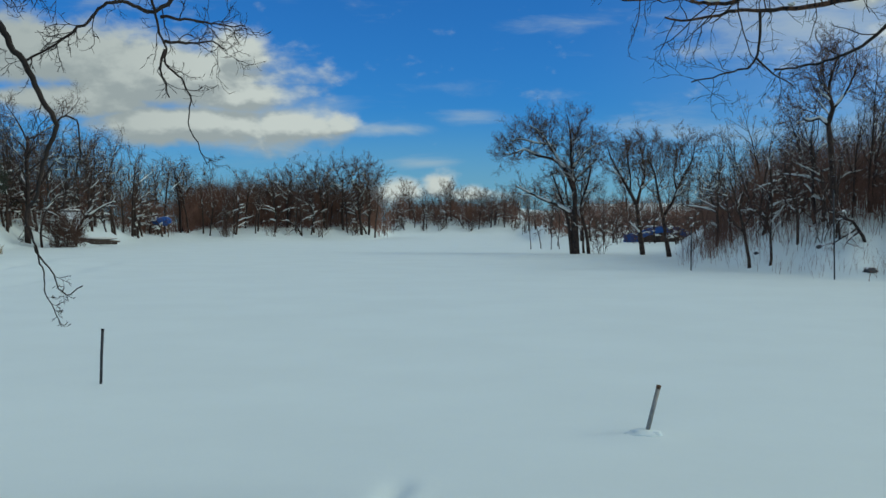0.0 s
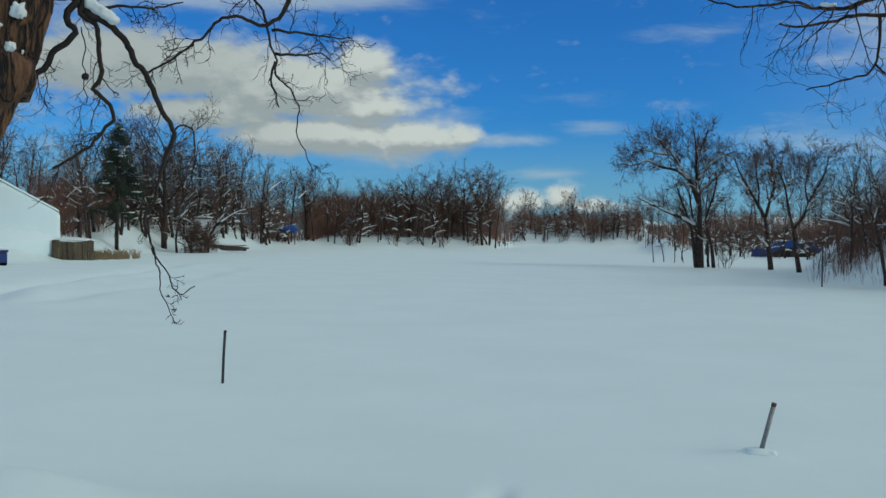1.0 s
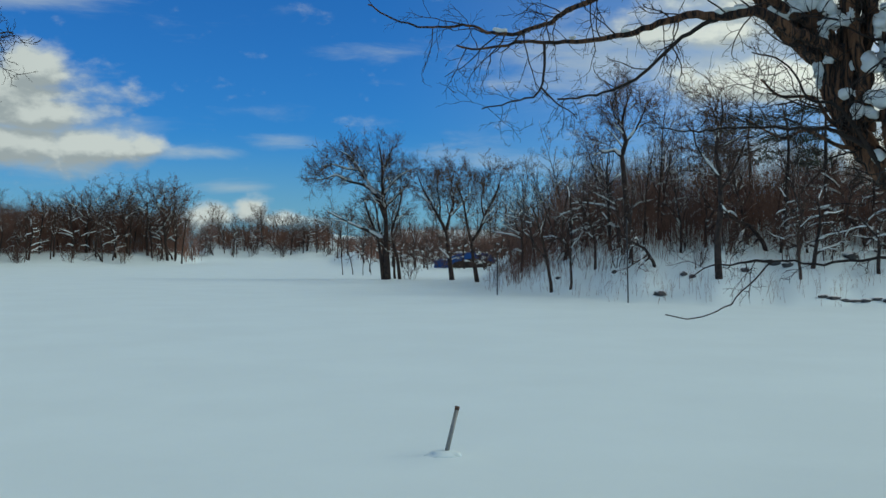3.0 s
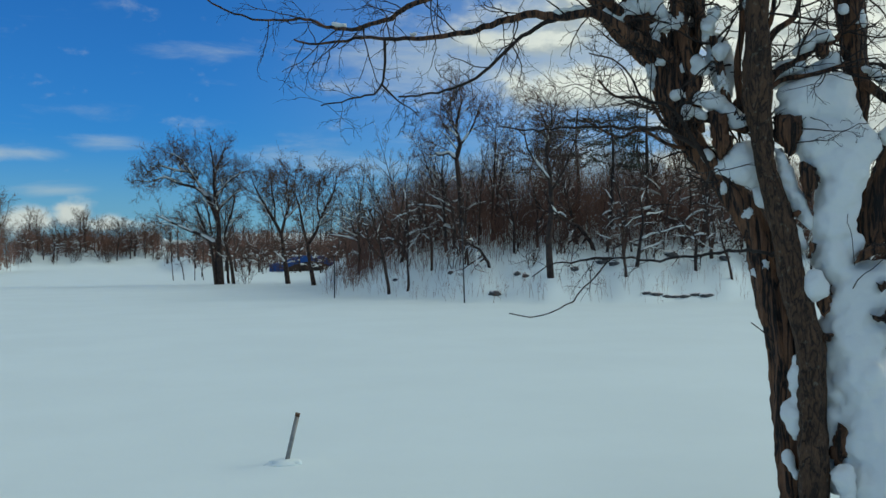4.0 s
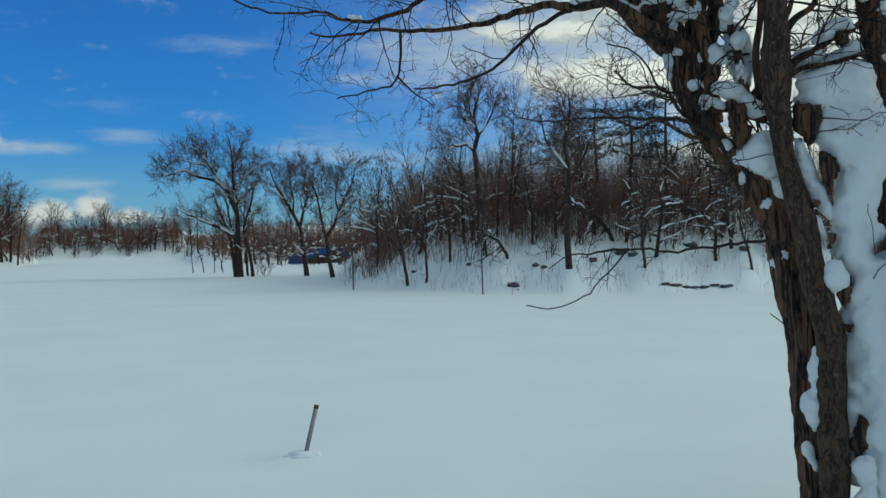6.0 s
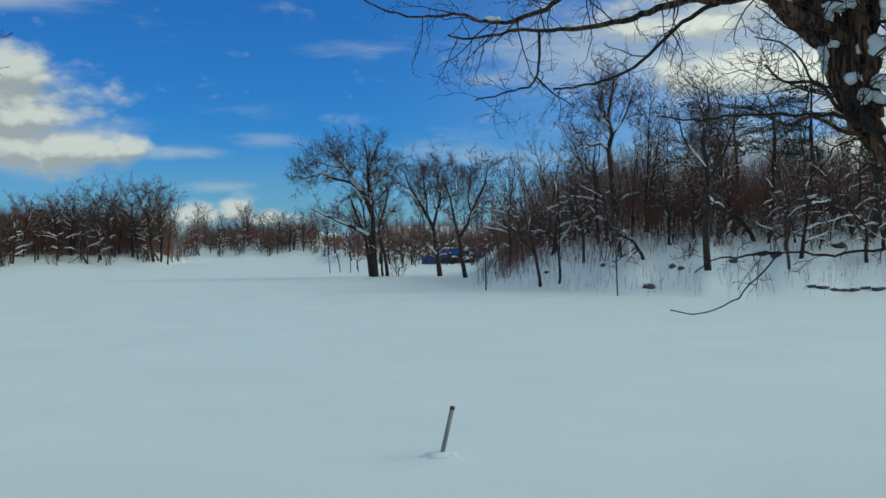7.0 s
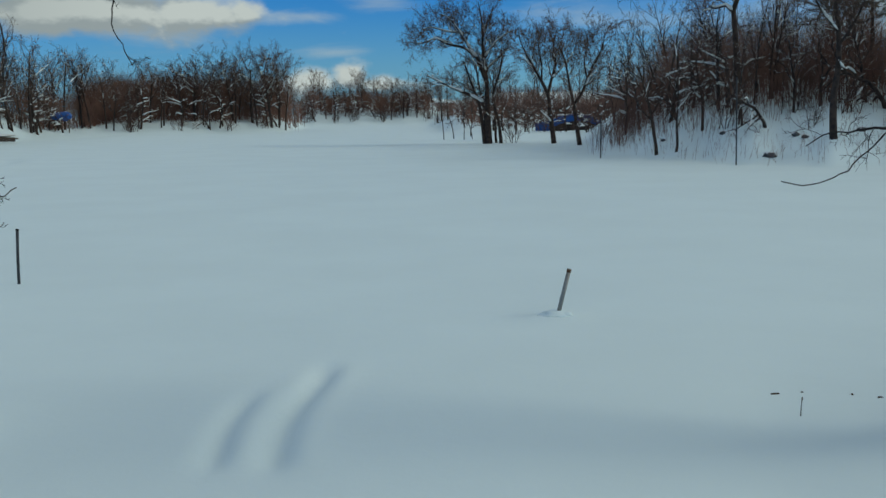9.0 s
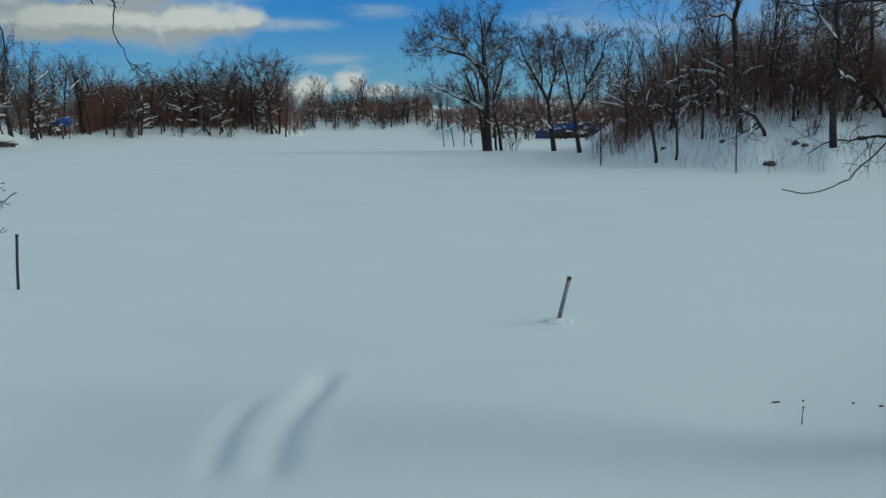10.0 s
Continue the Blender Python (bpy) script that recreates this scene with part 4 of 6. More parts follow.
# ---------------------------------------------------------------- posts and poles on the ice
post = thing("post", "thin dark metal post standing in the snow-covered ice", "post", at=Matrix.Translation((POST_L.x, POST_L.y, ground_at(-19.89, 12.75))))
lean = Vector((0.035, 0.0, 0.69))
part("shaft", rod([(0, 0, -0.3), lean * 0.5, lean], 0.018, 12), DARK_POST, post)
part("cap", rod([lean * 0.985, lean * 1.012], 0.020, 12), BLACK_POLE, post)

pipe = thing("pipe", "weathered grey metal pipe with a rusted top, leaning in snow", "pipe", at=Matrix.Translation((POST_R.x, POST_R.y, ground_at(12.2, 8.93))))
lean = Vector((0.112, 0.02, 0.435))
part("shaft", rod([lean * -0.5, lean * 0.4, lean * 0.93], 0.021, 16), PIPE, pipe)
part("rusted_end", rod([lean * 0.925, lean], 0.0225, 16), RUST, pipe, "rusted brown end")
mound = tagged(part("snow_mound", joined([lump((POST_R.x - 0.03, POST_R.y - 0.02, ground_at(12.2, 8.93) - 0.005), (0.16, 0.13, 0.035), 3, 3, 0.3),
                                          lump((POST_R.x + 0.07, POST_R.y - 0.08, ground_at(12.2, 8.93) - 0.008), (0.06, 0.05, 0.03), 5, 2, 0.3)]), SNOW),
               "small crusty mound of snow round a leaning pipe", "snow mound")

for az, d, h, side in [(14.65, 44.8, 1.9, 0.0), (22.43, 38.9, 3.4, -0.08)]:
    pole = thing("pole", "thin dark upright pole at the edge of the ice", "pole", group="poles along the shore", at=Matrix.Translation(polar(az, d, ground_at(az, d))))
    part("shaft", rod([(0, 0, -0.3), (side * 0.5, 0, h * 0.5), (side, 0, h)], 0.03, 8), DARK_POST, pole)
    part("tip", rod([(side, 0, h), (side * 1.01, 0, h + 0.04)], 0.036, 8), BLACK_POLE, pole)


# ---------------------------------------------------------------- stones on the wooded bank
def boulder(az, d, size, seed, wide):
    z = ground_at(az, d)
    p = polar(az, d, z)
    ob = thing("boulder", "dark boulder half buried in snow on the bank", "boulder", group="boulders on the bank", at=Matrix.Translation(p))
    part("stone", lump((0, 0, size * 0.25), (size * wide, size * 0.8, size * 0.6), seed, 3, 0.4, (seed * 7) % 24 - 12), STONE, ob)
    part("snow_cap", lump((0.02, size * 0.35, size * 0.62), (size * wide * 1.05, size * 0.85, size * 0.38), seed + 3, 3, 0.25, (seed * 7) % 24 - 12), SNOW_CLUMP, ob, "cap of snow")


for k, (az, dd, s, w) in enumerate([(24.25, 1.6, 0.26, 1.1), (25.6, 4.2, 0.2, 1.0), (26.1, 4.0, 0.18, 0.9), (30.6, 6.0, 0.3, 1.2), (33.2, 1.4, 0.14, 1.8), (33.75, 1.3, 0.15, 2.4), (34.3, 1.4, 0.13, 2.0), (34.8, 1.5, 0.14, 2.3), (35.4, 1.3, 0.16, 1.9),
                                    (35.9, 1.4, 0.14, 2.2), (36.6, 1.2, 0.18, 2.2), (29.0, 4.6, 0.2, 1.1), (34.6, 7.0, 0.34, 1.2), (21.6, 4.0, 0.16, 1.0), (18.3, 3.2, 0.15, 1.0), (37.6, 5.5, 0.28, 1.1), (31.3, 5.2, 0.26, 1.1)]):
    boulder(az, float(np.interp(az, SHORE_AZ, SHORE_D)) + dd, s * 0.85, k + 1.5, w)


# ---------------------------------------------------------------- sheds and sheets on the shores
def at_polar(az, d, turn, dz=0.0):
    return pose(*polar(az, d, ground_at(az, d) + dz), 0, 0, -az + turn)


def arched(depth, thick, *ridge_):
    """A sheet bent over an arch, sagging a little between its hoops."""
    line = smooth_line([(x, 0, z) for x, z in ridge_], 0.25)
    verts, faces = [], []
    rows = 9
    for lift in (0.0, thick):
        for p in line:
            for k in range(rows):
                y = -depth / 2 + depth * k / (rows - 1)
                verts.append(Vector((p.x, y, p.z + lift + 0.10 * noise.noise(Vector((p.x * 1.3, y * 1.1, 2.0))) - 0.05 * abs(math.sin(y * 1.7)))))
    n = len(line)
    for s in (0, n * rows):
        for i in range(n - 1):
            for k in range(rows - 1):
                a = s + i * rows + k
                faces.append((a, a + 1, a + rows + 1, a + rows))
    top = n * rows
    for i in range(n - 1):
        for k in (0, rows - 1):
            a = i * rows + k
            faces.append((a, a + rows, a + rows + top, a + top))
    for k in range(rows - 1):
        for i in (0, (n - 1) * rows):
            faces.append((i + k, i + k + 1, i + k + 1 + top, i + k + top))
    return verts, faces


shed = thing("boat_shed", "long low boat shed under an arched bright blue sheet", "shed", at=at_polar(12.9, 104, 4, -0.5))
part("wall", block((5.0, 2.6, 1.7), (0.4, 0.1, 0.75), 0.02), WALL_DARK, shed)
part("roof", arched(3.4, 0.06, (-2.5, 1.30), (-1.6, 1.75), (-0.5, 2.05), (0.6, 2.10), (1.7, 1.95), (2.6, 1.60), (3.3, 1.0), (3.7, 0.5)), TARP, shed, "sagging arched blue sheet")
part("flap", arched(2.6, 0.05, (-3.9, 0.55), (-3.5, 1.15), (-2.6, 1.42), (-1.9, 1.50)), TARP, shed, "lower blue sheet at the end")
part("skirt", block((2.0, 0.06, 0.9), (-2.9, -1.25, 0.85), 0.02), TARP, shed, "hanging blue sheet")
part("skirt", block((0.9, 0.06, 0.8), (3.2, -1.5, 0.65), 0.02), TARP, shed)
for k in range(5):
    part("post", block((0.12, 0.12, 1.7), (-1.9 + 1.15 * k, -1.5, 0.7), 0.01), TIMBER, shed)
for u, z, a in [(-1.7, 1.36, 25), (-0.6, 1.66, 13), (0.5, 1.77, 0), (1.6, 1.64, -12), (2.5, 1.30, -28)]:
    part("valance", block((1.25, 0.05, 0.62), (u, -1.74, z), 0.02, (0, -a, 0)), TARP, shed, "blue sheet hanging over the edge")
for u, w, t in [(-0.9, 0.7, 0.10), (1.4, 0.6, 0.09)]:
    part("snow_patch", lump((u, 0.3, 2.12), (w, 0.6, t), u + 4, 3, 0.4), SNOW_CLUMP, shed, "patch of snow on the roof")

bundle = thing("covered_stack", "blue sheet thrown over a stack among the trees", "covered stack", at=at_polar(-16.5, 128, 0))
part("sheet", packed([lump((-0.5, 0, 1.95), (0.75, 0.7, 0.50), 4, 3, 0.2), lump((0.4, 0, 1.90), (0.85, 0.7, 0.55), 5, 3, 0.2)], 0.06, 3.0, 0.08, 1), TARP, bundle)
for u in (-0.8, 0.0, 0.85):
    part("post", block((0.12, 0.12, 2.2), (u, -0.3, 0.7), 0.01), TIMBER, bundle)

crib = thing("timber_crib", "squat weathered timber crib with a cap of snow", "timber crib", at=at_polar(-28.6, 69, 4))
for k in range(8):
    part("plank", block((0.31, 0.10, 1.45), (-1.12 + 0.32 * k, -0.85 + 0.02 * (k % 3), 0.62), 0.02), TIMBER, crib)
for k in range(5):
    part("plank", block((0.10, 0.33, 1.4), (1.32, -0.68 + 0.34 * k, 0.6), 0.02), TIMBER, crib)
part("core", block((2.5, 1.6, 1.2), (0, 0, 0.5), 0.03), WALL_DARK, crib)
part("snow_cap", lump((0, 0, 1.32), (1.5, 1.05, 0.2), 6, 4, 0.15), SNOW_CLUMP, crib, "smooth cap of snow")

hut = thing("snowed_in_hut", "large hut buried in smooth snow, one corner showing", "hut", at=at_polar(-34.2, 72, 2, -1.55))
profile = [(-6.2, -1.0), (6.0, -1.0), (6.0, 3.0), (5.7, 3.25), (0.0, 6.3), (-6.2, 3.0)]
bm = bmesh.new()
front = [bm.verts.new((x, -3.0, z)) for x, z in profile]
back = [bm.verts.new((x, 4.0, z)) for x, z in profile]
bm.faces.new(front)
bm.faces.new(back[::-1])
for k in range(len(profile)):
    n = (k + 1) % len(profile)
    bm.faces.new((front[n], front[k], back[k], back[n]))
bmesh.ops.recalc_face_normals(bm, faces=bm.faces[:])
bmesh.ops.bevel(bm, geom=bm.edges[:], offset=0.3, segments=3, affect="EDGES", profile=0.5)
part("wall", bm, SNOW, hut, "white wall plastered with blown snow")
slab = bmesh.new()
lower = [slab.verts.new((x, y, z)) for y in (-2.92, 4.0) for x, z in ((5.95, 2.98), (0.0, 6.25), (-6.2, 2.95))]
upper = [slab.verts.new(v.co + Vector((0, 0, 0.26))) for v in lower]
for a, b in ((0, 1), (1, 2)):
    slab.faces.new((lower[a], lower[b], lower[b + 3], lower[a + 3]))
    slab.faces.new((upper[a], upper[b], upper[b + 3], upper[a + 3]))
    for s in (0, 3):
        slab.faces.new((lower[a + s], lower[b + s], upper[b + s], upper[a + s]))
for a in (0, 2):
    slab.faces.new((lower[a], lower[a + 3], upper[a + 3], upper[a]))
bmesh.ops.recalc_face_normals(slab, faces=slab.faces[:])
bmesh.ops.bevel(slab, geom=slab.edges[:], offset=0.16, segments=3, affect="EDGES", profile=0.5)
part("roof_snow", slab, SNOW, hut, "thick smooth snow on the roof")
part("drift", lump((0.0, -3.2, 0.6), (6.6, 1.8, 1.7), 8, 4, 0.12), SNOW, hut)

tub = thing("storage_tub", "dark blue plastic storage tub standing in the snow", "tub", at=at_polar(-33.0, 58, 0))
part("body", block((2.3, 1.1, 0.75), (0, 0, 0.36), 0.08), BLUE_PAINT, tub)
part("rim", block((2.42, 1.22, 0.10), (0, 0, 0.76), 0.03), BLUE_PAINT, tub)
part("skirt", block((2.2, 1.0, 0.16), (0, -0.06, 0.04), 0.02), BLACK_POLE, tub)
part("snow_cap", lump((0, 0, 0.84), (1.1, 0.5, 0.10), 3, 3, 0.15), SNOW_CLUMP, tub)

dock = thing("jetty", "sloping timber jetty under snow at the shore", "jetty", at=at_polar(-20.1, 103, -6))
for k in range(8):
    part("plank", block((0.55, 0.10, 0.62 - 0.05 * k), (-2.0 + 0.56 * k, -0.8, 0.42 - 0.025 * k), 0.02), WALL_DARK, dock)
part("deck", block((4.7, 1.5, 0.14), (0, 0, 0.58), 0.03, (0, 5, 0)), TIMBER, dock)
part("snow_cap", lump((-0.2, 0.1, 0.70), (2.3, 0.8, 0.16), 2, 4, 0.15, 0.0), SNOW_CLUMP, dock)
small = thing("small_hut", "small pale hut with a snowy flat roof among bushes", "hut", at=at_polar(-21.4, 106, 4))
part("wall", block((1.9, 1.6, 2.2), (0, 0, 1.1), 0.04), PLASTER, small)
part("roof", block((2.1, 1.8, 0.1), (0, 0, 2.25), 0.03), WALL_DARK, small)
part("snow_cap", lump((0, 0, 2.36), (1.05, 0.9, 0.14), 2, 2, 0.15), SNOW_CLUMP, small)


# ---------------------------------------------------------------- the large tree close by
def gnarl(seed, deep, freq, twist=0.6):
    """Furrows that wind up a stem."""
    def shape(i, a):
        q = Vector((math.cos(a + i * 0.012 * twist) * freq, math.sin(a + i * 0.012 * twist) * freq, i * 0.05 + seed * 5))
        return 1 + deep * (1 - 2 * abs(noise.noise(q))) + deep * 0.8 * noise.noise(q * 0.35 + Vector((seed, 0, 0)))
    return shape


def corded(points, r0, r1, seed, cords, twist, voxel=0.013, swell=0.08, widths=()):
    """A stem whose bark stands out in winding cords."""
    line, radii, _ = limb(points, r0 * 0.9, r1 * 0.9, seed, 0.0, 1.0, 4, 0.04, swell, 1.0, 0.012)
    rng_ = random.Random(seed)
    if widths:
        radii = [float(np.interp(p.z, [q[2] for q in points], widths)) * (1 + 0.06 * math.sin(i * 0.37 + seed)) for i, p in enumerate(line)]
    pieces = [tube(line, [q * 0.9 for q in radii], 20)]
    n = len(line)
    for c in range(cords):
        phase, wob = c * 2 * math.pi / cords + rng_.uniform(-0.2, 0.2), rng_.random() * 6
        i0 = 0 if rng_.random() < 0.6 else rng_.randrange(n // 3)
        i1 = n if rng_.random() < 0.6 else n - rng_.randrange(n // 3)
        pts, rad = [], []
        side = None
        for i in range(i0, i1):
            d = (line[min(i + 1, n - 1)] - line[max(i - 1, 0)]).normalized()
            side = Vector((1, 0, 0)) - d * d.x
            side.normalize()
            up = d.cross(side)
            a = phase + twist * i * 0.04 + 0.35 * math.sin(i * 0.16 + wob) + 0.2 * math.sin(i * 0.41 + wob * 2)
            pts.append(line[i] + (side * math.cos(a) + up * math.sin(a)) * radii[i] * 0.93)
            rad.append(radii[i] * (0.15 + 0.05 * math.sin(i * 0.3 + wob * 3)) * (0.4 if i in (i0, i1 - 1) else 1.0))
        if len(pts) > 4:
            pieces.append(tube(pts, rad, 8))
    return line, radii, packed(pieces, voxel * 0.95, seed, 0.007, 0)


def limb(points, r0, r1, seed, deep=0.10, freq=3.2, sides=28, step=0.03, swell=0.0, taper=1.0, jag=0.0):
    line = smooth_line(points, step)
    n = len(line)
    for i in range(1, n - 1):
        q = line[i] * 7.0 + Vector((seed * 3.1, 0, seed))
        line[i] = line[i] + Vector((noise.noise(q), noise.noise(q + Vector((9, 0, 0))), noise.noise(q + Vector((0, 9, 0))))) * jag * 0.6
        q = q * 3.2
        line[i] = line[i] + Vector((noise.noise(q), 0, noise.noise(q + Vector((0, 9, 0))))) * jag * 0.45
    rng_ = random.Random(seed)
    off = [rng_.random() * 6 for _ in range(3)]
    radii = [(r1 + (r0 - r1) * (1 - i / (n - 1)) ** taper) * (1 + swell * math.sin(i * 0.11 + off[0]) * math.sin(i * 0.043 + off[1])) for i in range(n)]
    return line, radii, tube(line, radii, sides, gnarl(seed, deep, freq) if deep else None)


SPRIG = [order(1, 0, 0, 0, 0, 0, 0, 7, 0.24, -0.02, 0.4), order(4, 0.2, 45, 0.55, 0.3, 0.65, 0.0018, 5, 0.26, 0.0, 0.5), order(3, 0.2, 45, 0.5, 0.3, 0.7, 0.0013, 3, 0.28, 0.0, 0.6)]


def sprigs(line, radii, seed, count, long, start=0.15, drop=0.0, least=0.003, limit=0.012):
    """Crooked fine twigs along a branch."""
    rng_ = random.Random(seed)
    out = []
    for k in range(count):
        i = min(len(line) - 2, int(len(line) * (start + (1 - start) * rng_.random())))
        axis = (line[i + 1] - line[i]).normalized()
        side = Matrix.Rotation(rng_.random() * 6.283, 3, axis) @ axis.orthogonal().normalized()
        way = axis * 0.6 + side + Vector((0, 0, -drop))
        grow(rng_, SPRIG, line[i], way, long * rng_.uniform(0.5, 1.3), max(least, min(radii[i] * 0.5, limit)), 0, out)
    return joined([tube(l, r, 4 if v == 0 else 3, cap=False) for v, l, r in out])


NEAR = pose(5.8 * math.sin(radians(43)), 5.8 * math.cos(radians(43)), 0.40, 0, 0, -43)
near = thing("snowy_tree", "old many-stemmed tree with furrowed bark, plastered with snow", "tree", at=NEAR)
s1, r1_, g1 = corded([(-0.17, 0.0, -0.3), (-0.19, 0.0, 0.3), (-0.215, 0.0, 0.65), (-0.235, 0.0, 1.04), (-0.31, 0.0, 1.37), (-0.38, 0.0, 1.69), (-0.47, 0.0, 1.86), (-0.60, 0.0, 2.03), (-0.73, 0.0, 2.20), (-0.80, 0.0, 2.37), (-0.85, 0.0, 2.54), (-0.87, 0.0, 2.74)],
                     0.1, 0.1, 1, 11, 0.9, widths=(0.10, 0.09, 0.092, 0.092, 0.085, 0.085, 0.08, 0.075, 0.075, 0.085, 0.10, 0.11))
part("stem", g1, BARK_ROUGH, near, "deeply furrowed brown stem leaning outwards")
s2, r2_, g2 = corded([(-0.07, -0.17, -0.3), (-0.085, -0.17, 0.2), (-0.095, -0.17, 0.75), (-0.11, -0.17, 1.06), (-0.18, -0.17, 1.37), (-0.23, -0.17, 1.69), (-0.31, -0.17, 2.00), (-0.34, -0.17, 2.22), (-0.36, -0.17, 2.40), (-0.35, -0.17, 2.64), (-0.35, -0.17, 2.95), (-0.34, -0.17, 3.4), (-0.3, -0.1, 4.2)],
                     0.1, 0.1, 2, 22, 0.3, 0.012, widths=(0.08, 0.07, 0.075, 0.072, 0.07, 0.06, 0.052, 0.060, 0.074, 0.068, 0.066, 0.06, 0.05))
part("stem", g2, BARK_SMOOTH, near, "smoother dark stem with pale lichen flecks")
s3, r3_, g3 = corded([(0.20, 0.05, 1.60), (0.225, 0.05, 1.72), (0.26, 0.05, 1.88), (0.31, 0.05, 2.03), (0.345, 0.05, 2.16), (0.38, 0.05, 2.28), (0.41, 0.05, 2.36)], 0.1, 0.1, 3, 11, -0.4, widths=(0.06, 0.082, 0.078, 0.074, 0.07, 0.05, 0.02))
part("stem", g3, BARK_ROUGH, near, "broken stem with ragged bark")
s5, r5_, g5 = corded([(0.24, 0.15, -0.3), (0.28, 0.15, 0.5), (0.29, 0.15, 0.9), (0.32, 0.14, 1.16), (0.34, 0.13, 1.36), (0.33, 0.1, 1.58), (0.30, 0.08, 1.75)], 0.1, 0.1, 5, 10, 0.5, widths=(0.12, 0.09, 0.055, 0.05, 0.05, 0.055, 0.05))
part("stem", g5, BARK_ROUGH, near, "dark rotten stem behind packed snow")
s4, r4_, g4 = corded([(0.10, 0.22, 0.6), (0.15, 0.22, 1.6), (0.175, 0.17, 2.25), (0.165, 0.15, 2.46), (0.14, 0.15, 2.63), (0.13, 0.15, 2.83), (0.12, 0.15, 3.0), (0.12, 0.2, 3.5), (0.15, 0.3, 4.4)], 0.1, 0.1, 4, 12, 0.4, 0.013, widths=(0.07, 0.06, 0.03, 0.055, 0.072, 0.08, 0.078, 0.075, 0.06))
part("stem", g4, BARK_ROUGH, near)
fork_lines = []


def near_fork(seed, a, b, *pts):
    l, r, g = corded(pts, a, b, seed, 9, 0.7, 0.013) if a > 0.04 else limb(pts, a, b, seed, 0.2, 3.2, 24, 0.03)
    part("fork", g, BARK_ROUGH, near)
    fork_lines.append((l, r))


near_fork(20, 0.085, 0.05, (-0.84, 0.0, 2.62), (-0.93, -0.05, 2.8), (-1.04, -0.1, 3.05), (-1.2, -0.2, 3.6))
near_fork(21, 0.08, 0.05, (-0.84, 0.02, 2.6), (-0.8, 0.0, 2.85), (-0.76, 0.0, 3.2), (-0.7, 0.1, 3.9))
near_fork(22, 0.05, 0.035, (-0.80, 0.0, 2.36), (-0.70, -0.05, 2.52), (-0.73, -0.05, 2.65), (-0.77, -0.05, 2.82), (-0.78, -0.05, 3.05), (-0.76, 0, 3.6))
near_fork(23, 0.024, 0.018, (-0.50, -0.03, 2.30), (-0.54, -0.05, 2.49), (-0.56, -0.05, 2.61), (-0.60, -0.05, 2.78), (-0.67, -0.05, 2.94), (-0.75, -0.05, 3.1))
near_fork(24, 0.024, 0.018, (0.16, 0.12, 2.52), (0.20, 0.10, 2.48), (0.30, 0.10, 2.39), (0.39, 0.10, 2.32), (0.47, 0.10, 2.27))
near_fork(25, 0.014, 0.011, (-0.32, -0.10, 2.44), (-0.23, -0.06, 2.51), (-0.10, -0.05, 2.525), (0.02, -0.05, 2.55), (0.11, 0.0, 2.585))
near_fork(26, 0.03, 0.02, (-0.80, 0.0, 2.36), (-0.72, -0.04, 2.33), (-0.62, -0.05, 2.33), (-0.5, -0.03, 2.28), (-0.42, -0.08, 2.24))
near_fork(30, 0.022, 0.012, (-0.34, -0.1, 2.42), (-0.26, -0.06, 2.55), (-0.15, -0.02, 2.61), (-0.06, 0.0, 2.68), (0.02, 0.04, 2.71), (0.11, 0.08, 2.80))
near_fork(31, 0.020, 0.010, (-0.35, -0.1, 2.62), (-0.27, -0.04, 2.78), (-0.17, 0.0, 2.86), (-0.12, 0.02, 3.0), (0.0, 0.05, 3.1))
near_fork(32, 0.024, 0.010, (-0.56, 0.0, 2.12), (-0.52, 0.04, 2.35), (-0.40, 0.06, 2.52), (-0.42, 0.08, 2.7), (-0.30, 0.1, 2.86), (-0.26, 0.1, 3.1))
near_fork(33, 0.012, 0.005, (-0.70, 0.0, 2.22), (-0.86, -0.1, 2.30), (-0.95, -0.16, 2.44), (-1.12, -0.2, 2.46), (-1.22, -0.22, 2.56))
near_fork(34, 0.011, 0.005, (-0.66, 0.0, 2.16), (-0.82, -0.12, 2.17), (-0.98, -0.2, 2.26), (-1.1, -0.24, 2.22), (-1.3, -0.26, 2.34))
near_fork(27, 0.018, 0.012, (-0.45, 0.0, 2.36), (-0.47, 0.0, 2.62), (-0.44, 0.0, 2.9), (-0.48, 0.05, 3.5))
near_fork(28, 0.075, 0.045, (-0.8, 0.0, 2.55), (-0.98, -0.05, 2.74), (-1.14, -0.1, 2.9), (-1.28, -0.1, 3.15), (-1.4, -0.1, 3.6))
near_fork(29, 0.06, 0.04, (-0.7, 0.05, 2.25), (-0.74, 0.06, 2.6), (-0.7, 0.08, 3.0), (-0.78, 0.1, 3.6))

# long boughs that reach out over the lake
def bough(root, seed, count, long, drop, a, b, *pts):
    """A crooked bough with its fine twigs."""
    l, r, g = limb(pts, a, b, seed, 0.10, 2.0, 9, 0.04, 0.08, 1.4, 0.03)
    ob = part("bough", g, BARK_ROUGH if a > 0.025 else TWIG, root)
    if count:
        part("twig_spray", sprigs(l, r, seed + 20, count, long, 0.2, drop, 0.0016, 0.005), TWIG, ob)["kind"] = "stuff"


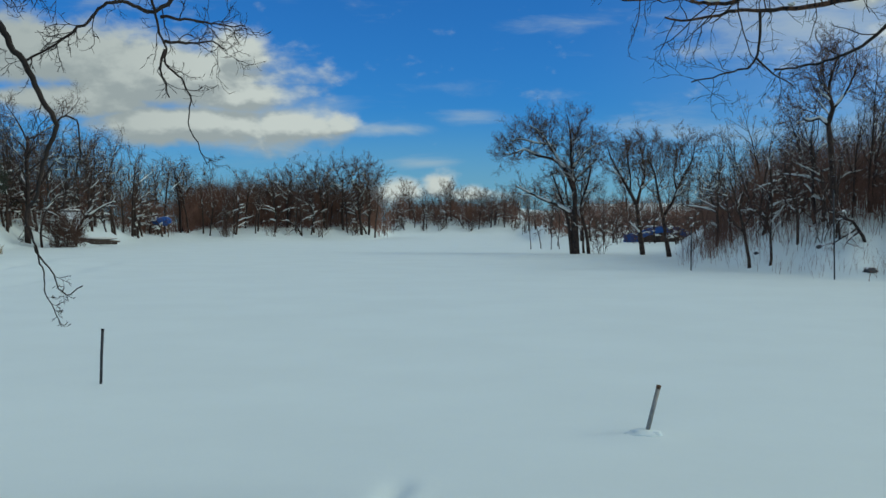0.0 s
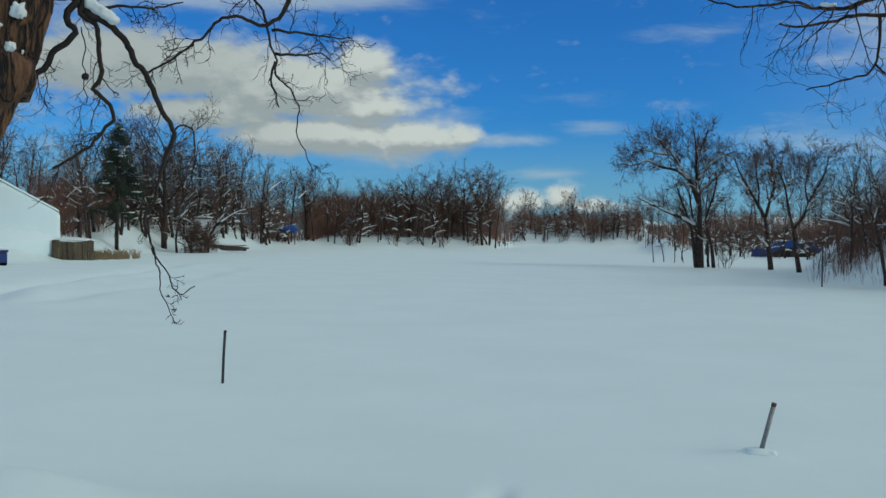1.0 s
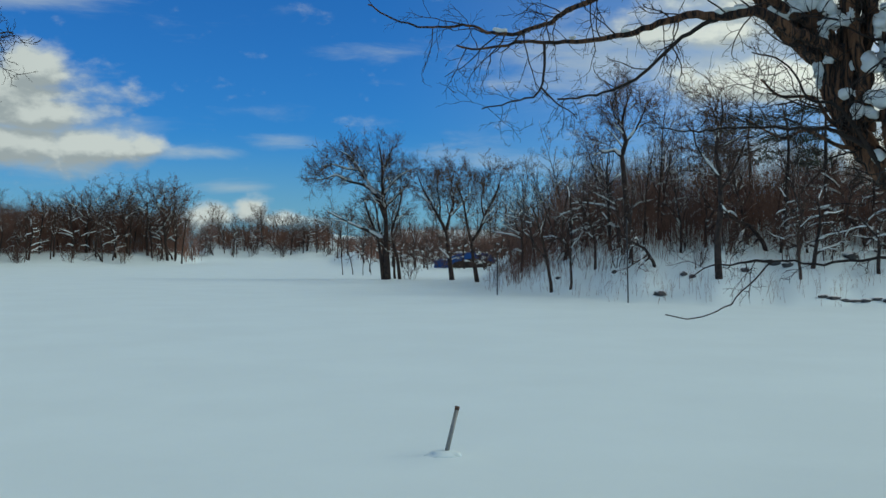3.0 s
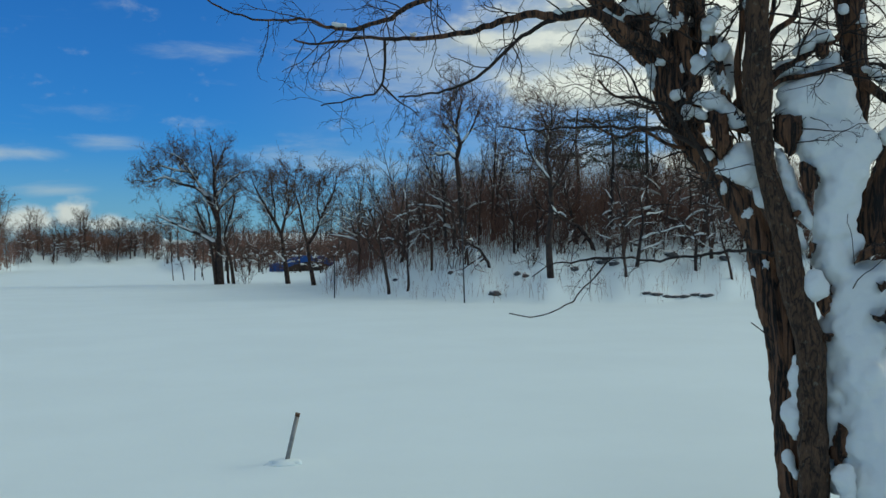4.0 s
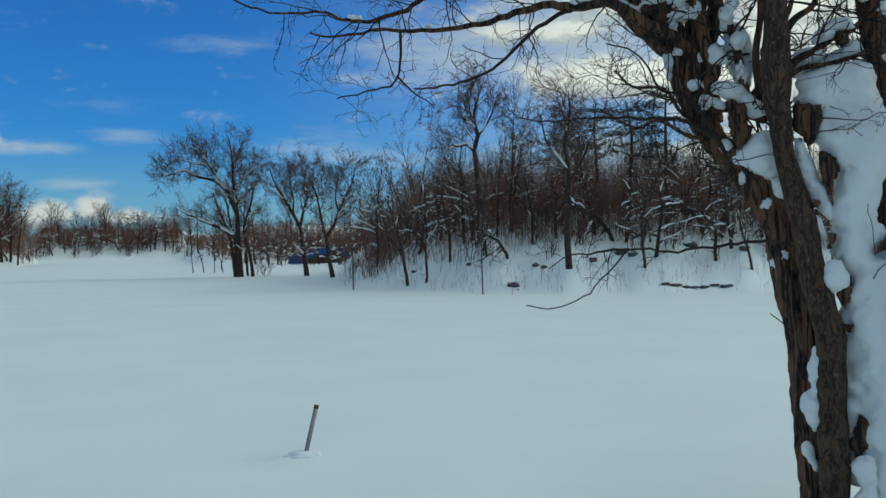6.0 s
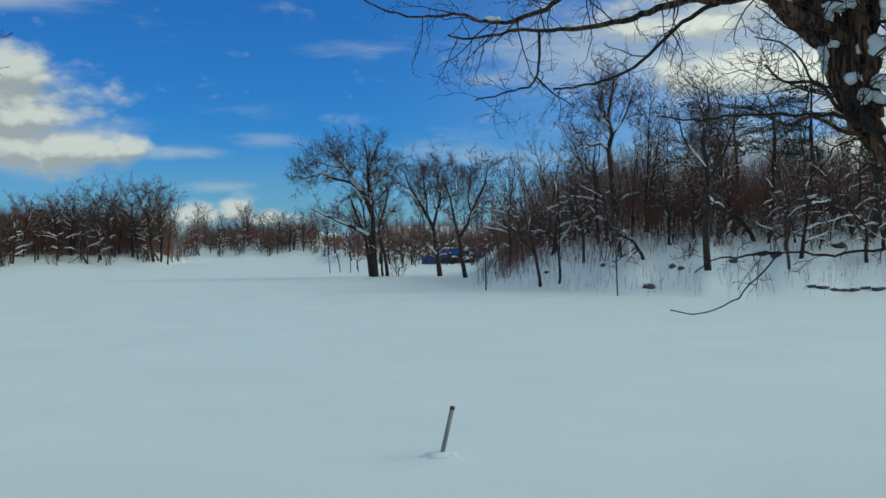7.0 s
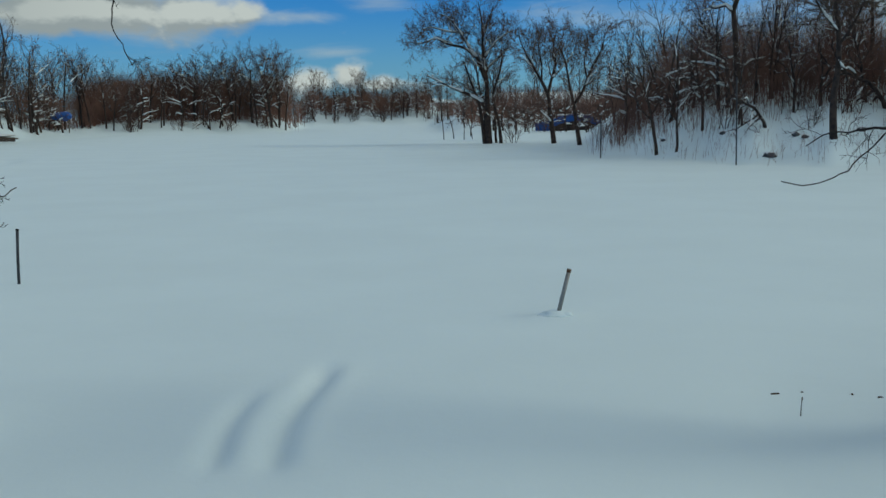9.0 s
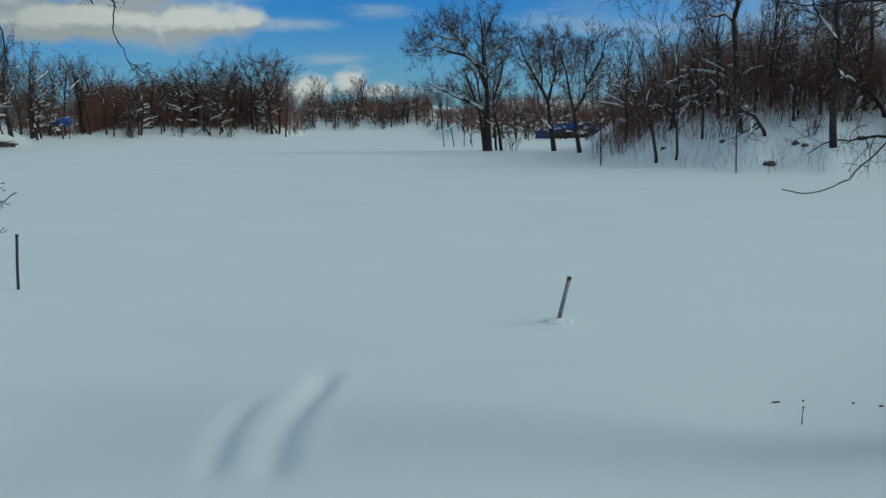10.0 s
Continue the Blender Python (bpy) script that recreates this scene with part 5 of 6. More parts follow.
bough(near, 40, 16, 0.42, 0.25, 0.036, 0.006, (-0.8, -0.05, 2.66), (-1.04, -0.3, 2.8), (-1.22, -0.4, 2.92), (-1.41, -0.4, 2.9), (-1.61, -0.4, 2.93), (-1.89, -0.4, 2.87), (-2.31, -0.4, 2.86), (-2.68, -0.4, 2.9), (-2.95, -0.4, 2.88), (-3.11, -0.4, 2.93))
bough(near, 41, 18, 0.42, 0.25, 0.03, 0.005, (-0.95, -0.1, 2.85), (-1.4, -0.4, 3.12), (-1.91, -0.5, 3.13), (-2.09, -0.5, 3.07), (-2.27, -0.5, 3.02), (-2.48, -0.5, 2.95), (-2.74, -0.5, 2.94), (-3.01, -0.5, 3.02), (-3.28, -0.5, 3.05), (-3.56, -0.5, 3.14), (-3.75, -0.5, 3.26))
bough(near, 42, 7, 0.26, 0.0, 0.009, 0.004, (-2.48, -0.4, 2.88), (-2.49, -0.4, 2.62), (-2.61, -0.4, 2.54), (-2.92, -0.4, 2.5))
bough(near, 43, 5, 0.26, 0.0, 0.007, 0.003, (-2.5, -0.4, 2.6), (-2.39, -0.4, 2.5), (-2.26, -0.4, 2.39))
bough(near, 44, 10, 0.26, 0.0, 0.014, 0.005, (-1.38, -0.4, 2.9), (-1.61, -0.4, 2.81), (-1.89, -0.4, 2.6), (-2.17, -0.4, 2.52), (-2.39, -0.4, 2.52))
bough(near, 45, 12, 0.26, 0.0, 0.014, 0.003, (-0.66, -0.05, 2.14), (-0.86, -0.3, 2.25), (-1.12, -0.3, 2.26), (-1.31, -0.3, 2.29), (-1.55, -0.3, 2.28), (-1.79, -0.3, 2.32))
bough(near, 46, 3, 0.14, 0.0, 0.01, 0.003, (-0.28, -0.1, 1.56), (-0.48, -0.5, 1.57), (-0.77, -0.6, 1.53), (-1.07, -0.6, 1.54), (-1.16, -0.6, 1.44), (-1.32, -0.6, 1.29), (-1.48, -0.6, 1.22), (-1.64, -0.6, 1.24))
bough(near, 47, 5, 0.26, 0.0, 0.008, 0.003, (-1.07, -0.6, 1.54), (-1.25, -0.6, 1.53), (-1.38, -0.6, 1.52), (-1.51, -0.6, 1.44))
bough(near, 48, 14, 0.26, 0.0, 0.016, 0.004, (-0.62, -0.05, 2.05), (-0.8, -0.25, 2.35), (-0.95, -0.3, 2.42), (-1.08, -0.3, 2.62), (-1.25, -0.3, 2.7))
bough(near, 49, 14, 0.26, 0.0, 0.02, 0.006, (0.15, 0.2, 2.6), (0.4, 0.1, 2.55), (0.62, 0.1, 2.42), (0.8, 0.1, 2.38))
bough(near, 50, 9, 0.26, 0.0, 0.014, 0.004, (0.42, 0.1, 2.1), (0.62, 0.15, 2.22), (0.78, 0.2, 2.12))
for k, (l, r) in enumerate(fork_lines + [(s1[len(s1) // 2:], r1_[len(s1) // 2:]), (s2[len(s2) // 3:], r2_[len(s2) // 3:]), (s4[len(s4) // 3:], r4_[len(s4) // 3:])]):
    part("twig_spray", sprigs(l[len(l) // 3:], r[len(l) // 3:], 90 + k, 11, 0.5, 0.1, 0.1, 0.002, 0.008), TWIG, near)["kind"] = "stuff"


def blobs(rows, depth, seed, rough=0.22):
    """Overlapping lumps from rows of (across, away, up, half width, half height)."""
    return [lump((u, v, w), (a, min(a, depth), b), seed + k * 1.7, 3, rough, 0.0, 1.6 if rough < 0.3 else 2.1) for k, (u, v, w, a, b) in enumerate(rows)]


def edge_gap(p, ring):
    """Distance from p to a closed outline, negative outside it."""
    best, inside = 9.0, False
    for k in range(len(ring)):
        (ax, az_), (bx, bz) = ring[k - 1], ring[k]
        t = max(0.0, min(1.0, ((p[0] - ax) * (bx - ax) + (p[1] - az_) * (bz - az_)) / ((bx - ax) ** 2 + (bz - az_) ** 2 + 1e-9)))
        best = min(best, math.hypot(p[0] - ax - t * (bx - ax), p[1] - az_ - t * (bz - az_)))
        if (az_ > p[1]) != (bz > p[1]) and p[0] < ax + (p[1] - az_) / (bz - az_) * (bx - ax):
            inside = not inside
    return best if inside else -best


def heaped(seed, away, *ring):
    """Lumps of snow of many sizes that fill an outline (across, up)."""
    rng_ = random.Random(seed)
    lo = [min(q[k] for q in ring) for k in (0, 1)]
    hi = [max(q[k] for q in ring) for k in (0, 1)]
    found = []
    for _ in range(900):
        p = (rng_.uniform(lo[0], hi[0]), rng_.uniform(lo[1], hi[1]))
        r = edge_gap(p, ring)
        if r > 0.010:
            found.append((min(r, 0.13), p))
    found.sort(reverse=True)
    kept = []
    for r, p in found:
        if all(math.hypot(p[0] - q[0], p[1] - q[1]) > 0.55 * s for s, q in kept):
            kept.append((r, p))
        if len(kept) > 70:
            break
    return [lump((p[0], away + rng_.uniform(-0.02, 0.02), p[1]), (r * 1.08, min(r * 1.1, 0.12), r * 1.08), seed + 1.7 * k, 2, 0.12) for k, (r, p) in enumerate(kept)]


def patch(seed, away, *ring, root=near):
    part("snow", packed(heaped(seed, away, *ring), 0.010, seed * 1.3, 0.016, 3), SNOW_CLUMP, root)


def plate(seed, away, *ring):
    """A ragged plate of bark standing out of the snow."""
    rng_ = random.Random(seed)
    rim = []
    for k in range(len(ring)):
        a, b = Vector(ring[k - 1]), Vector(ring[k])
        n = max(1, int((b - a).length / 0.012))
        for i in range(n):
            rim.append(a.lerp(b, i / n) + Vector((rng_.gauss(0, 0.004), rng_.gauss(0, 0.005))))
    mid = sum(rim, Vector((0, 0))) / len(rim)
    rings = [(1.0, 0.06), (1.0, 0.0), (0.75, -0.022), (0.4, -0.032)]
    n = len(rim)
    verts = [Vector((0, 0, 0))] * 0
    for s, y in rings:
        for q in rim:
            c = mid.lerp(q, s)
            verts.append(Vector((c.x, away + y + 0.012 * noise.noise(Vector((c.x * 60, seed, c.y * 22))), c.y)))
    faces = [(r * n + k, r * n + (k + 1) % n, (r + 1) * n + (k + 1) % n, (r + 1) * n + k) for r in range(3) for k in range(n)]
    faces.append(tuple(range(3 * n, 4 * n)))
    part("bark_plate", (verts, faces), BARK_ROUGH, near, "ragged plate of bare bark")


FOOT = [(0.16, -0.06, 0.92, 0.15, 0.11), (0.18, -0.06, 0.78, 0.15, 0.11), (0.20, -0.07, 0.64, 0.16, 0.12), (0.22, -0.08, 0.5, 0.18, 0.12), (0.26, -0.1, 0.34, 0.23, 0.13), (0.34, -0.12, 0.16, 0.3, 0.14), (0.4, -0.12, 0.0, 0.4, 0.14)]
column = blobs([(u, v, w, a, b * 1.5) for u, v, w, a, b in FOOT], 0.15, 3.0)
column += blobs([(0.03, -0.03, z, 0.10, 0.12) for z in (0.36, 0.52, 0.68, 0.84, 1.0, 1.15)], 0.10, 31.0)
column += heaped(1, -0.04, (-0.29, 2.43), (-0.23, 2.49), (-0.10, 2.51), (0.01, 2.53), (0.10, 2.54), (0.14, 2.47), (0.14, 2.38), (0.17, 2.31), (0.16, 2.23), (-0.10, 2.24), (-0.26, 2.29), (-0.28, 2.34), (-0.24, 2.38))
column += heaped(2, -0.05, (-0.14, 2.28), (0.17, 2.28), (0.24, 2.18), (0.26, 2.12), (0.22, 2.03), (0.18, 1.90), (0.13, 1.74), (0.13, 1.60), (-0.10, 1.59), (-0.08, 1.75), (-0.07, 1.88), (-0.04, 1.94), (-0.14, 2.04), (-0.18, 2.13))
column += heaped(3, -0.06, (-0.11, 1.64), (0.13, 1.67), (0.21, 1.63), (0.14, 1.54), (0.11, 1.49), (0.19, 1.52), (0.32, 1.52), (0.34, 1.43), (0.31, 1.33), (0.26, 1.24), (0.32, 1.18), (0.30, 1.05), (0.32, 0.9), (-0.05, 0.9), (-0.02, 1.08), (-0.05, 1.24), (0.01, 1.37), (-0.09, 1.46))
part("snow", packed(column, 0.014, 1.0, 0.016, 4), SNOW_CLUMP, near, "thick column of wind-packed snow between the stems")
part("snow", packed(heaped(4, -0.03, (-0.70, 2.14), (-0.62, 2.16), (-0.57, 2.09), (-0.47, 2.18), (-0.38, 2.19), (-0.33, 2.05), (-0.33, 1.92), (-0.43, 1.92), (-0.55, 1.98), (-0.63, 2.05)), 0.012, 2.0, 0.016, 3), SNOW_CLUMP, near, "snow packed into the fork of the stems")
patch(5, -0.06, (-0.72, 2.41), (-0.70, 2.47), (-0.61, 2.48), (-0.53, 2.43), (-0.47, 2.38), (-0.42, 2.31), (-0.40, 2.25), (-0.50, 2.25), (-0.56, 2.34), (-0.64, 2.37))
patch(6, -0.06, (-0.74, 2.66), (-0.69, 2.70), (-0.65, 2.65), (-0.60, 2.56), (-0.72, 2.57))
patch(7, -0.06, (-0.73, 2.37), (-0.70, 2.40), (-0.63, 2.35), (-0.63, 2.30), (-0.69, 2.32))
patch(8, -0.06, (-0.41, 1.93), (-0.31, 1.93), (-0.29, 1.80), (-0.37, 1.82))
patch(9, -0.10, (-0.29, 2.17), (-0.23, 2.13), (-0.18, 2.02), (-0.16, 1.91), (-0.11, 1.85), (-0.08, 1.73), (-0.08, 1.65), (-0.14, 1.72), (-0.23, 1.85))
patch(10, -0.12, (-0.22, 1.74), (-0.14, 1.69), (-0.10, 1.59), (-0.14, 1.56), (-0.19, 1.62))
patch(11, -0.19, (-0.14, 1.40), (-0.10, 1.47), (-0.04, 1.47), (0.00, 1.40), (-0.02, 1.34), (-0.08, 1.29), (-0.13, 1.34))
patch(12, 0.0, (0.23, 2.18), (0.29, 2.24), (0.35, 2.28), (0.41, 2.22), (0.39, 2.13), (0.29, 2.12))
patch(13, 0.02, (0.30, 1.82), (0.35, 1.80), (0.39, 1.68), (0.36, 1.59), (0.30, 1.60))
patch(14, 0.0, (-0.17, 2.68), (-0.11, 2.76), (-0.06, 2.75), (-0.05, 2.68), (-0.10, 2.65), (-0.17, 2.63), (-0.19, 2.65))
patch(15, 0.0, (-0.28, 2.62), (-0.19, 2.63), (-0.10, 2.60), (-0.14, 2.54), (-0.28, 2.54))
patch(16, 0.0, (-0.09, 2.78), (0.01, 2.77), (0.06, 2.71), (-0.07, 2.71))
patch(17, 0.05, (0.05, 2.92), (0.10, 2.93), (0.12, 2.87), (0.07, 2.85))
patch(18, -0.12, (-0.44, 2.97), (-0.37, 2.97), (-0.35, 2.92), (-0.39, 2.88), (-0.43, 2.90))
patch(19, -0.10, (-1.06, 3.08), (-0.88, 3.05), (-0.83, 2.89), (-0.92, 2.91), (-1.01, 2.99))
patch(20, -0.14, (-0.22, 0.92), (-0.17, 1.01), (-0.12, 1.00), (-0.12, 0.62), (-0.18, 0.54), (-0.26, 0.66), (-0.26, 0.73), (-0.19, 0.78))
patch(21, -0.22, (0.03, 0.46), (0.10, 0.46), (0.13, 0.20), (0.16, 0.0), (-0.02, 0.0), (-0.02, 0.18), (0.04, 0.30), (-0.03, 0.40))
patch(22, -0.12, (-0.25, 0.46), (-0.22, 0.50), (-0.16, 0.38), (-0.17, 0.31), (-0.22, 0.38))
patch(23, -0.12, (-0.22, 0.12), (-0.16, 0.16), (-0.12, 0.05), (-0.12, -0.05), (-0.20, -0.05))
plate(1, -0.13, (-0.27, 2.31), (-0.13, 2.30), (-0.13, 2.21), (-0.16, 2.12), (-0.19, 2.08), (-0.24, 2.15), (-0.28, 2.18))
plate(2, -0.16, (-0.14, 2.06), (-0.06, 2.01), (-0.04, 1.94), (-0.09, 1.86), (-0.08, 1.80), (-0.12, 1.87), (-0.15, 1.97))
plate(3, -0.17, (-0.10, 1.62), (-0.06, 1.61), (-0.09, 1.53), (-0.11, 1.52))
plate(4, -0.15, (-0.05, 1.37), (0.01, 1.39), (0.00, 1.25), (-0.03, 1.21), (-0.07, 1.28))
plate(5, -0.17, (-0.04, 1.13), (0.02, 1.13), (0.00, 1.09), (-0.04, 1.09))
plate(6, -0.12, (-0.62, 2.36), (-0.52, 2.34), (-0.51, 2.23), (-0.49, 2.16), (-0.56, 2.08), (-0.60, 2.17))
plate(7, -0.04, (-0.06, 2.70), (0.01, 2.69), (0.01, 2.63), (-0.03, 2.62), (-0.06, 2.65))
plate(8, -0.17, (-0.19, 1.78), (-0.14, 1.78), (-0.15, 1.74), (-0.18, 1.74))
plate(9, -0.15, (0.12, 1.50), (0.16, 1.57), (0.22, 1.60), (0.38, 1.61), (0.39, 1.55), (0.28, 1.55), (0.19, 1.54))
plate(11, -0.10, (0.31, 1.37), (0.38, 1.40), (0.38, 1.35), (0.32, 1.34))
plate(12, -0.10, (0.25, 1.24), (0.35, 1.28), (0.35, 1.22), (0.29, 1.22))
plate(13, -0.10, (0.25, 1.07), (0.33, 1.10), (0.34, 1.05), (0.27, 1.04))
plate(14, -0.10, (0.26, 0.95), (0.34, 1.00), (0.34, 0.93), (0.29, 0.91))
plate(15, -0.14, (0.04, 0.66), (0.09, 0.62), (0.10, 0.50), (0.02, 0.42), (-0.02, 0.5))
plate(16, -0.20, (0.22, 1.40), (0.29, 1.40), (0.265, 1.36), (0.25, 1.345))
plate(17, -0.20, (0.19, 1.24), (0.21, 1.21), (0.26, 1.19), (0.31, 1.21), (0.32, 1.25), (0.28, 1.225), (0.23, 1.225))
plate(18, -0.18, (0.28, 1.15), (0.35, 1.17), (0.35, 1.12), (0.31, 1.12))
patch(41, 0.08, (-0.66, 2.84), (-0.54, 2.82), (-0.47, 2.62), (-0.50, 2.44), (-0.60, 2.46), (-0.64, 2.62))
patch(42, 0.07, (-0.80, 2.70), (-0.67, 2.72), (-0.63, 2.63), (-0.70, 2.56), (-0.79, 2.60))
patch(43, 0.06, (-0.30, 2.55), (-0.12, 2.58), (0.05, 2.67), (0.10, 2.60), (-0.04, 2.51), (-0.28, 2.47))


def clot(seed, *rows):
    part("snow", packed(blobs(rows, 0.06, 20.0 + seed, 0.38), 0.010, seed * 1.3, 0.022, 3), SNOW_CLUMP, near)


clot(3, (-1.08, -0.15, 2.95, 0.12, 0.05), (-1.0, -0.15, 2.98, 0.07, 0.05))
clot(15, (-0.56, -0.06, 2.7, 0.05, 0.05))
clot(16, (-0.62, -0.1, 2.84, 0.045, 0.05), (-0.58, -0.1, 2.9, 0.04, 0.05))
clot(17, (-0.84, -0.1, 2.86, 0.09, 0.04))
clot(19, (0.22, 0.12, 2.56, 0.06, 0.03), (0.3, 0.1, 2.5, 0.06, 0.03))
clot(20, (0.14, 0.16, 3.0, 0.04, 0.03))
clot(21, (0.12, 0.16, 2.8, 0.03, 0.025))
clot(22, (-0.8, -0.09, 2.46, 0.035, 0.03))
clot(23, (-0.88, -0.09, 2.66, 0.04, 0.03))
clot(24, (-0.74, -0.09, 2.36, 0.03, 0.04))
clot(25, (0.5, 0.0, 2.34, 0.06, 0.025))
clot(40, (-2.75, -0.5, 2.965, 0.035, 0.022), (-2.71, -0.5, 2.96, 0.03, 0.018))
clot(41, (-2.30, -0.4, 2.885, 0.03, 0.015))
clot(42, (-1.36, -0.4, 2.925, 0.06, 0.018), (-1.28, -0.4, 2.935, 0.05, 0.016))
clot(43, (-1.95, -0.4, 2.885, 0.03, 0.014))
rng = random.Random(77)
small_bits = []
for line, radii in ((s1, r1_), (s4, r4_), *fork_lines[:4]):
    for k in range(9 if line is s1 else 4):
        i = rng.randrange(len(line) // 2 if line is s1 else 4, len(line) - 1)
        a = rng.uniform(-2.6, -0.5)
        side = Vector((math.cos(a), math.sin(a), 0)) * radii[i] * 0.95
        w = rng.uniform(0.012, 0.032)
        small_bits.append(lump(line[i] + side, (w, w * 0.6, w * rng.uniform(0.8, 2.2)), rng.random() * 50, 3, 0.9, 0.0, 2.4))
part("snow", joined(small_bits), SNOW_CLUMP, near, "scattered small clots of snow on the bark")["kind"] = "stuff"

bough(near, 61, 3, 0.10, 0.0, 0.004, 0.002, (-0.12, -0.17, 2.22), (-0.06, -0.19, 2.21), (0.03, -0.19, 2.19), (0.11, -0.18, 2.21), (0.20, -0.16, 2.23))
bough(near, 62, 3, 0.10, 0.0, 0.004, 0.002, (-0.17, -0.18, 2.14), (-0.09, -0.19, 2.14), (-0.01, -0.19, 2.15), (0.08, -0.19, 2.20))
bough(near, 63, 0, 0.10, 0.0, 0.003, 0.002, (0.11, -0.20, 1.37), (0.13, -0.21, 1.42), (0.20, -0.21, 1.48), (0.28, -0.20, 1.54))
bough(near, 64, 0, 0.10, 0.0, 0.002, 0.002, (0.09, -0.20, 1.76), (0.11, -0.20, 1.62), (0.12, -0.20, 1.49))
bough(near, 60, 1, 0.05, 0.0, 0.005, 0.003, (-0.29, -0.1, 1.07), (-0.34, -0.14, 1.12), (-0.40, -0.16, 1.18))

# the slighter tree beside it
slight = thing("young_tree", "young forked tree with a dark smooth stem", "tree", at=NEAR)
l, r, g = limb([(0.60, 0.5, -0.2), (0.62, 0.5, 0.01), (0.65, 0.5, 0.15), (0.74, 0.5, 0.56), (0.80, 0.5, 1.02), (0.86, 0.5, 1.47), (0.88, 0.5, 1.81), (0.88, 0.5, 2.31)], 0.060, 0.050, 7, 0.05, 2.5, 24, 0.03)
part("stem", g, BARK_SMOOTH, slight)
for k, (pts, a, b) in enumerate([([(0.88, 0.5, 2.25), (0.73, 0.5, 2.69), (0.58, 0.5, 3.06), (0.45, 0.5, 3.6)], 0.048, 0.03), ([(0.88, 0.5, 2.25), (1.02, 0.5, 2.41), (1.08, 0.5, 2.67), (1.15, 0.5, 3.2)], 0.045, 0.025),
                                 ([(0.89, 0.5, 2.15), (1.02, 0.45, 2.02), (1.2, 0.4, 2.0)], 0.03, 0.012), ([(0.86, 0.48, 2.2), (0.72, 0.4, 2.32), (0.55, 0.35, 2.28), (0.4, 0.3, 2.4)], 0.02, 0.006)]):
    l, r, g = limb(pts, a, b, 120 + k, 0.05, 2.2, 16, 0.04)
    fork = part("fork", g, BARK_SMOOTH, slight)
    part("twig_spray", sprigs(l, r, 130 + k, 12, 0.4, 0.1, 0.1, 0.0018, 0.006), TWIG, fork)["kind"] = "stuff"
patch(30, 0.44, (0.60, 0.45), (0.62, 0.52), (0.67, 0.58), (0.71, 0.63), (0.76, 0.61), (0.74, 0.50), (0.69, 0.40), (0.65, 0.38), (0.60, 0.41), root=slight)
patch(31, 0.44, (0.55, 0.19), (0.58, 0.23), (0.64, 0.22), (0.66, 0.17), (0.66, 0.0), (0.50, 0.0), (0.51, 0.13), root=slight)
patch(32, 0.45, (0.68, 2.67), (0.74, 2.69), (0.76, 2.64), (0.72, 2.59), (0.68, 2.61), root=slight)
patch(33, 0.44, (0.87, 2.39), (0.93, 2.42), (0.99, 2.37), (0.92, 2.30), (0.87, 2.32), root=slight)

# the black pole with its box
mast = thing("utility_pole", "black painted metal pole with steel bands and a small box", "pole", at=NEAR)
part("sleeve", tube([Vector((0.98, 1.1, -0.2)), Vector((1.02, 1.1, 0.4)), Vector((1.065, 1.1, 1.24)), Vector((1.066, 1.1, 1.30)), Vector((1.067, 1.1, 1.33))], [0.068, 0.068, 0.066, 0.062, 0.046], 24), BLACK_POLE, mast)
part("shaft", rod([(1.066, 1.1, 1.25), (1.05, 1.1, 2.0), (1.0, 1.1, 2.9), (0.86, 1.1, 4.4)], 0.043, 20), BLACK_POLE, mast)
for z in (0.385, 0.685, 0.825):
    u = 0.98 + 0.085 * z / 1.24
    part("band", rod([(u, 1.1, z - 0.012), (u, 1.1, z + 0.012)], 0.073, 24), STEEL, mast, "bright steel band")
box_ = part("box", block((0.14, 0.12, 0.30), (1.17, 1.06, 0.79), 0.012), BOX_GREY, mast, "small grey-green metal box")
part("lid", block((0.12, 0.012, 0.27), (1.17, 0.995, 0.79), 0.004), BOX_GREY, box_)
part("cable", rod([(1.13, 1.05, 0.65), (1.12, 1.0, 0.4), (1.09, 0.98, 0.1), (1.10, 0.98, -0.1)], 0.008, 8), BLACK_POLE, mast)

# ---------------------------------------------------------------- the tree whose boughs hang in on the left
LEFT = pose(-4.5 * math.sin(radians(30)), 4.5 * math.cos(radians(30)), 0.40, 0, 0, 30)
hang = thing("overhanging_tree", "old tree with rough dark bark and crooked hanging boughs", "tree", at=LEFT)
lt, rt, g = corded([(-0.75, 0.1, -0.4), (-0.62, 0.08, 0.8), (-0.42, 0.05, 1.5), (-0.24, 0.02, 2.0), (-0.13, 0.0, 2.26), (-0.06, 0.0, 2.46), (-0.02, 0.0, 2.70), (0.05, 0.1, 3.4), (0.0, 0.2, 4.5)], 0.185, 0.09, 9, 15, 0.5, 0.014)
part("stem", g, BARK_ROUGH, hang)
part("burl", lump((-0.08, -0.07, 2.25), (0.11, 0.10, 0.13), 4, 3, 0.25), BARK_ROUGH, hang, "swollen burl on the stem")
def hanging(seed, count, a, b, *pts, long=0.19):
    l, r, g = limb(pts, a, b, seed, 0.14, 2.2, 10, 0.025, 0.12, 1.3, 0.03)
    ob = part("bough", g, TWIG, hang)
    part("twig_spray", sprigs(l, r, seed + 20, count, long, 0.2, 0.3, 0.0012, 0.0035), TWIG, ob)["kind"] = "stuff"


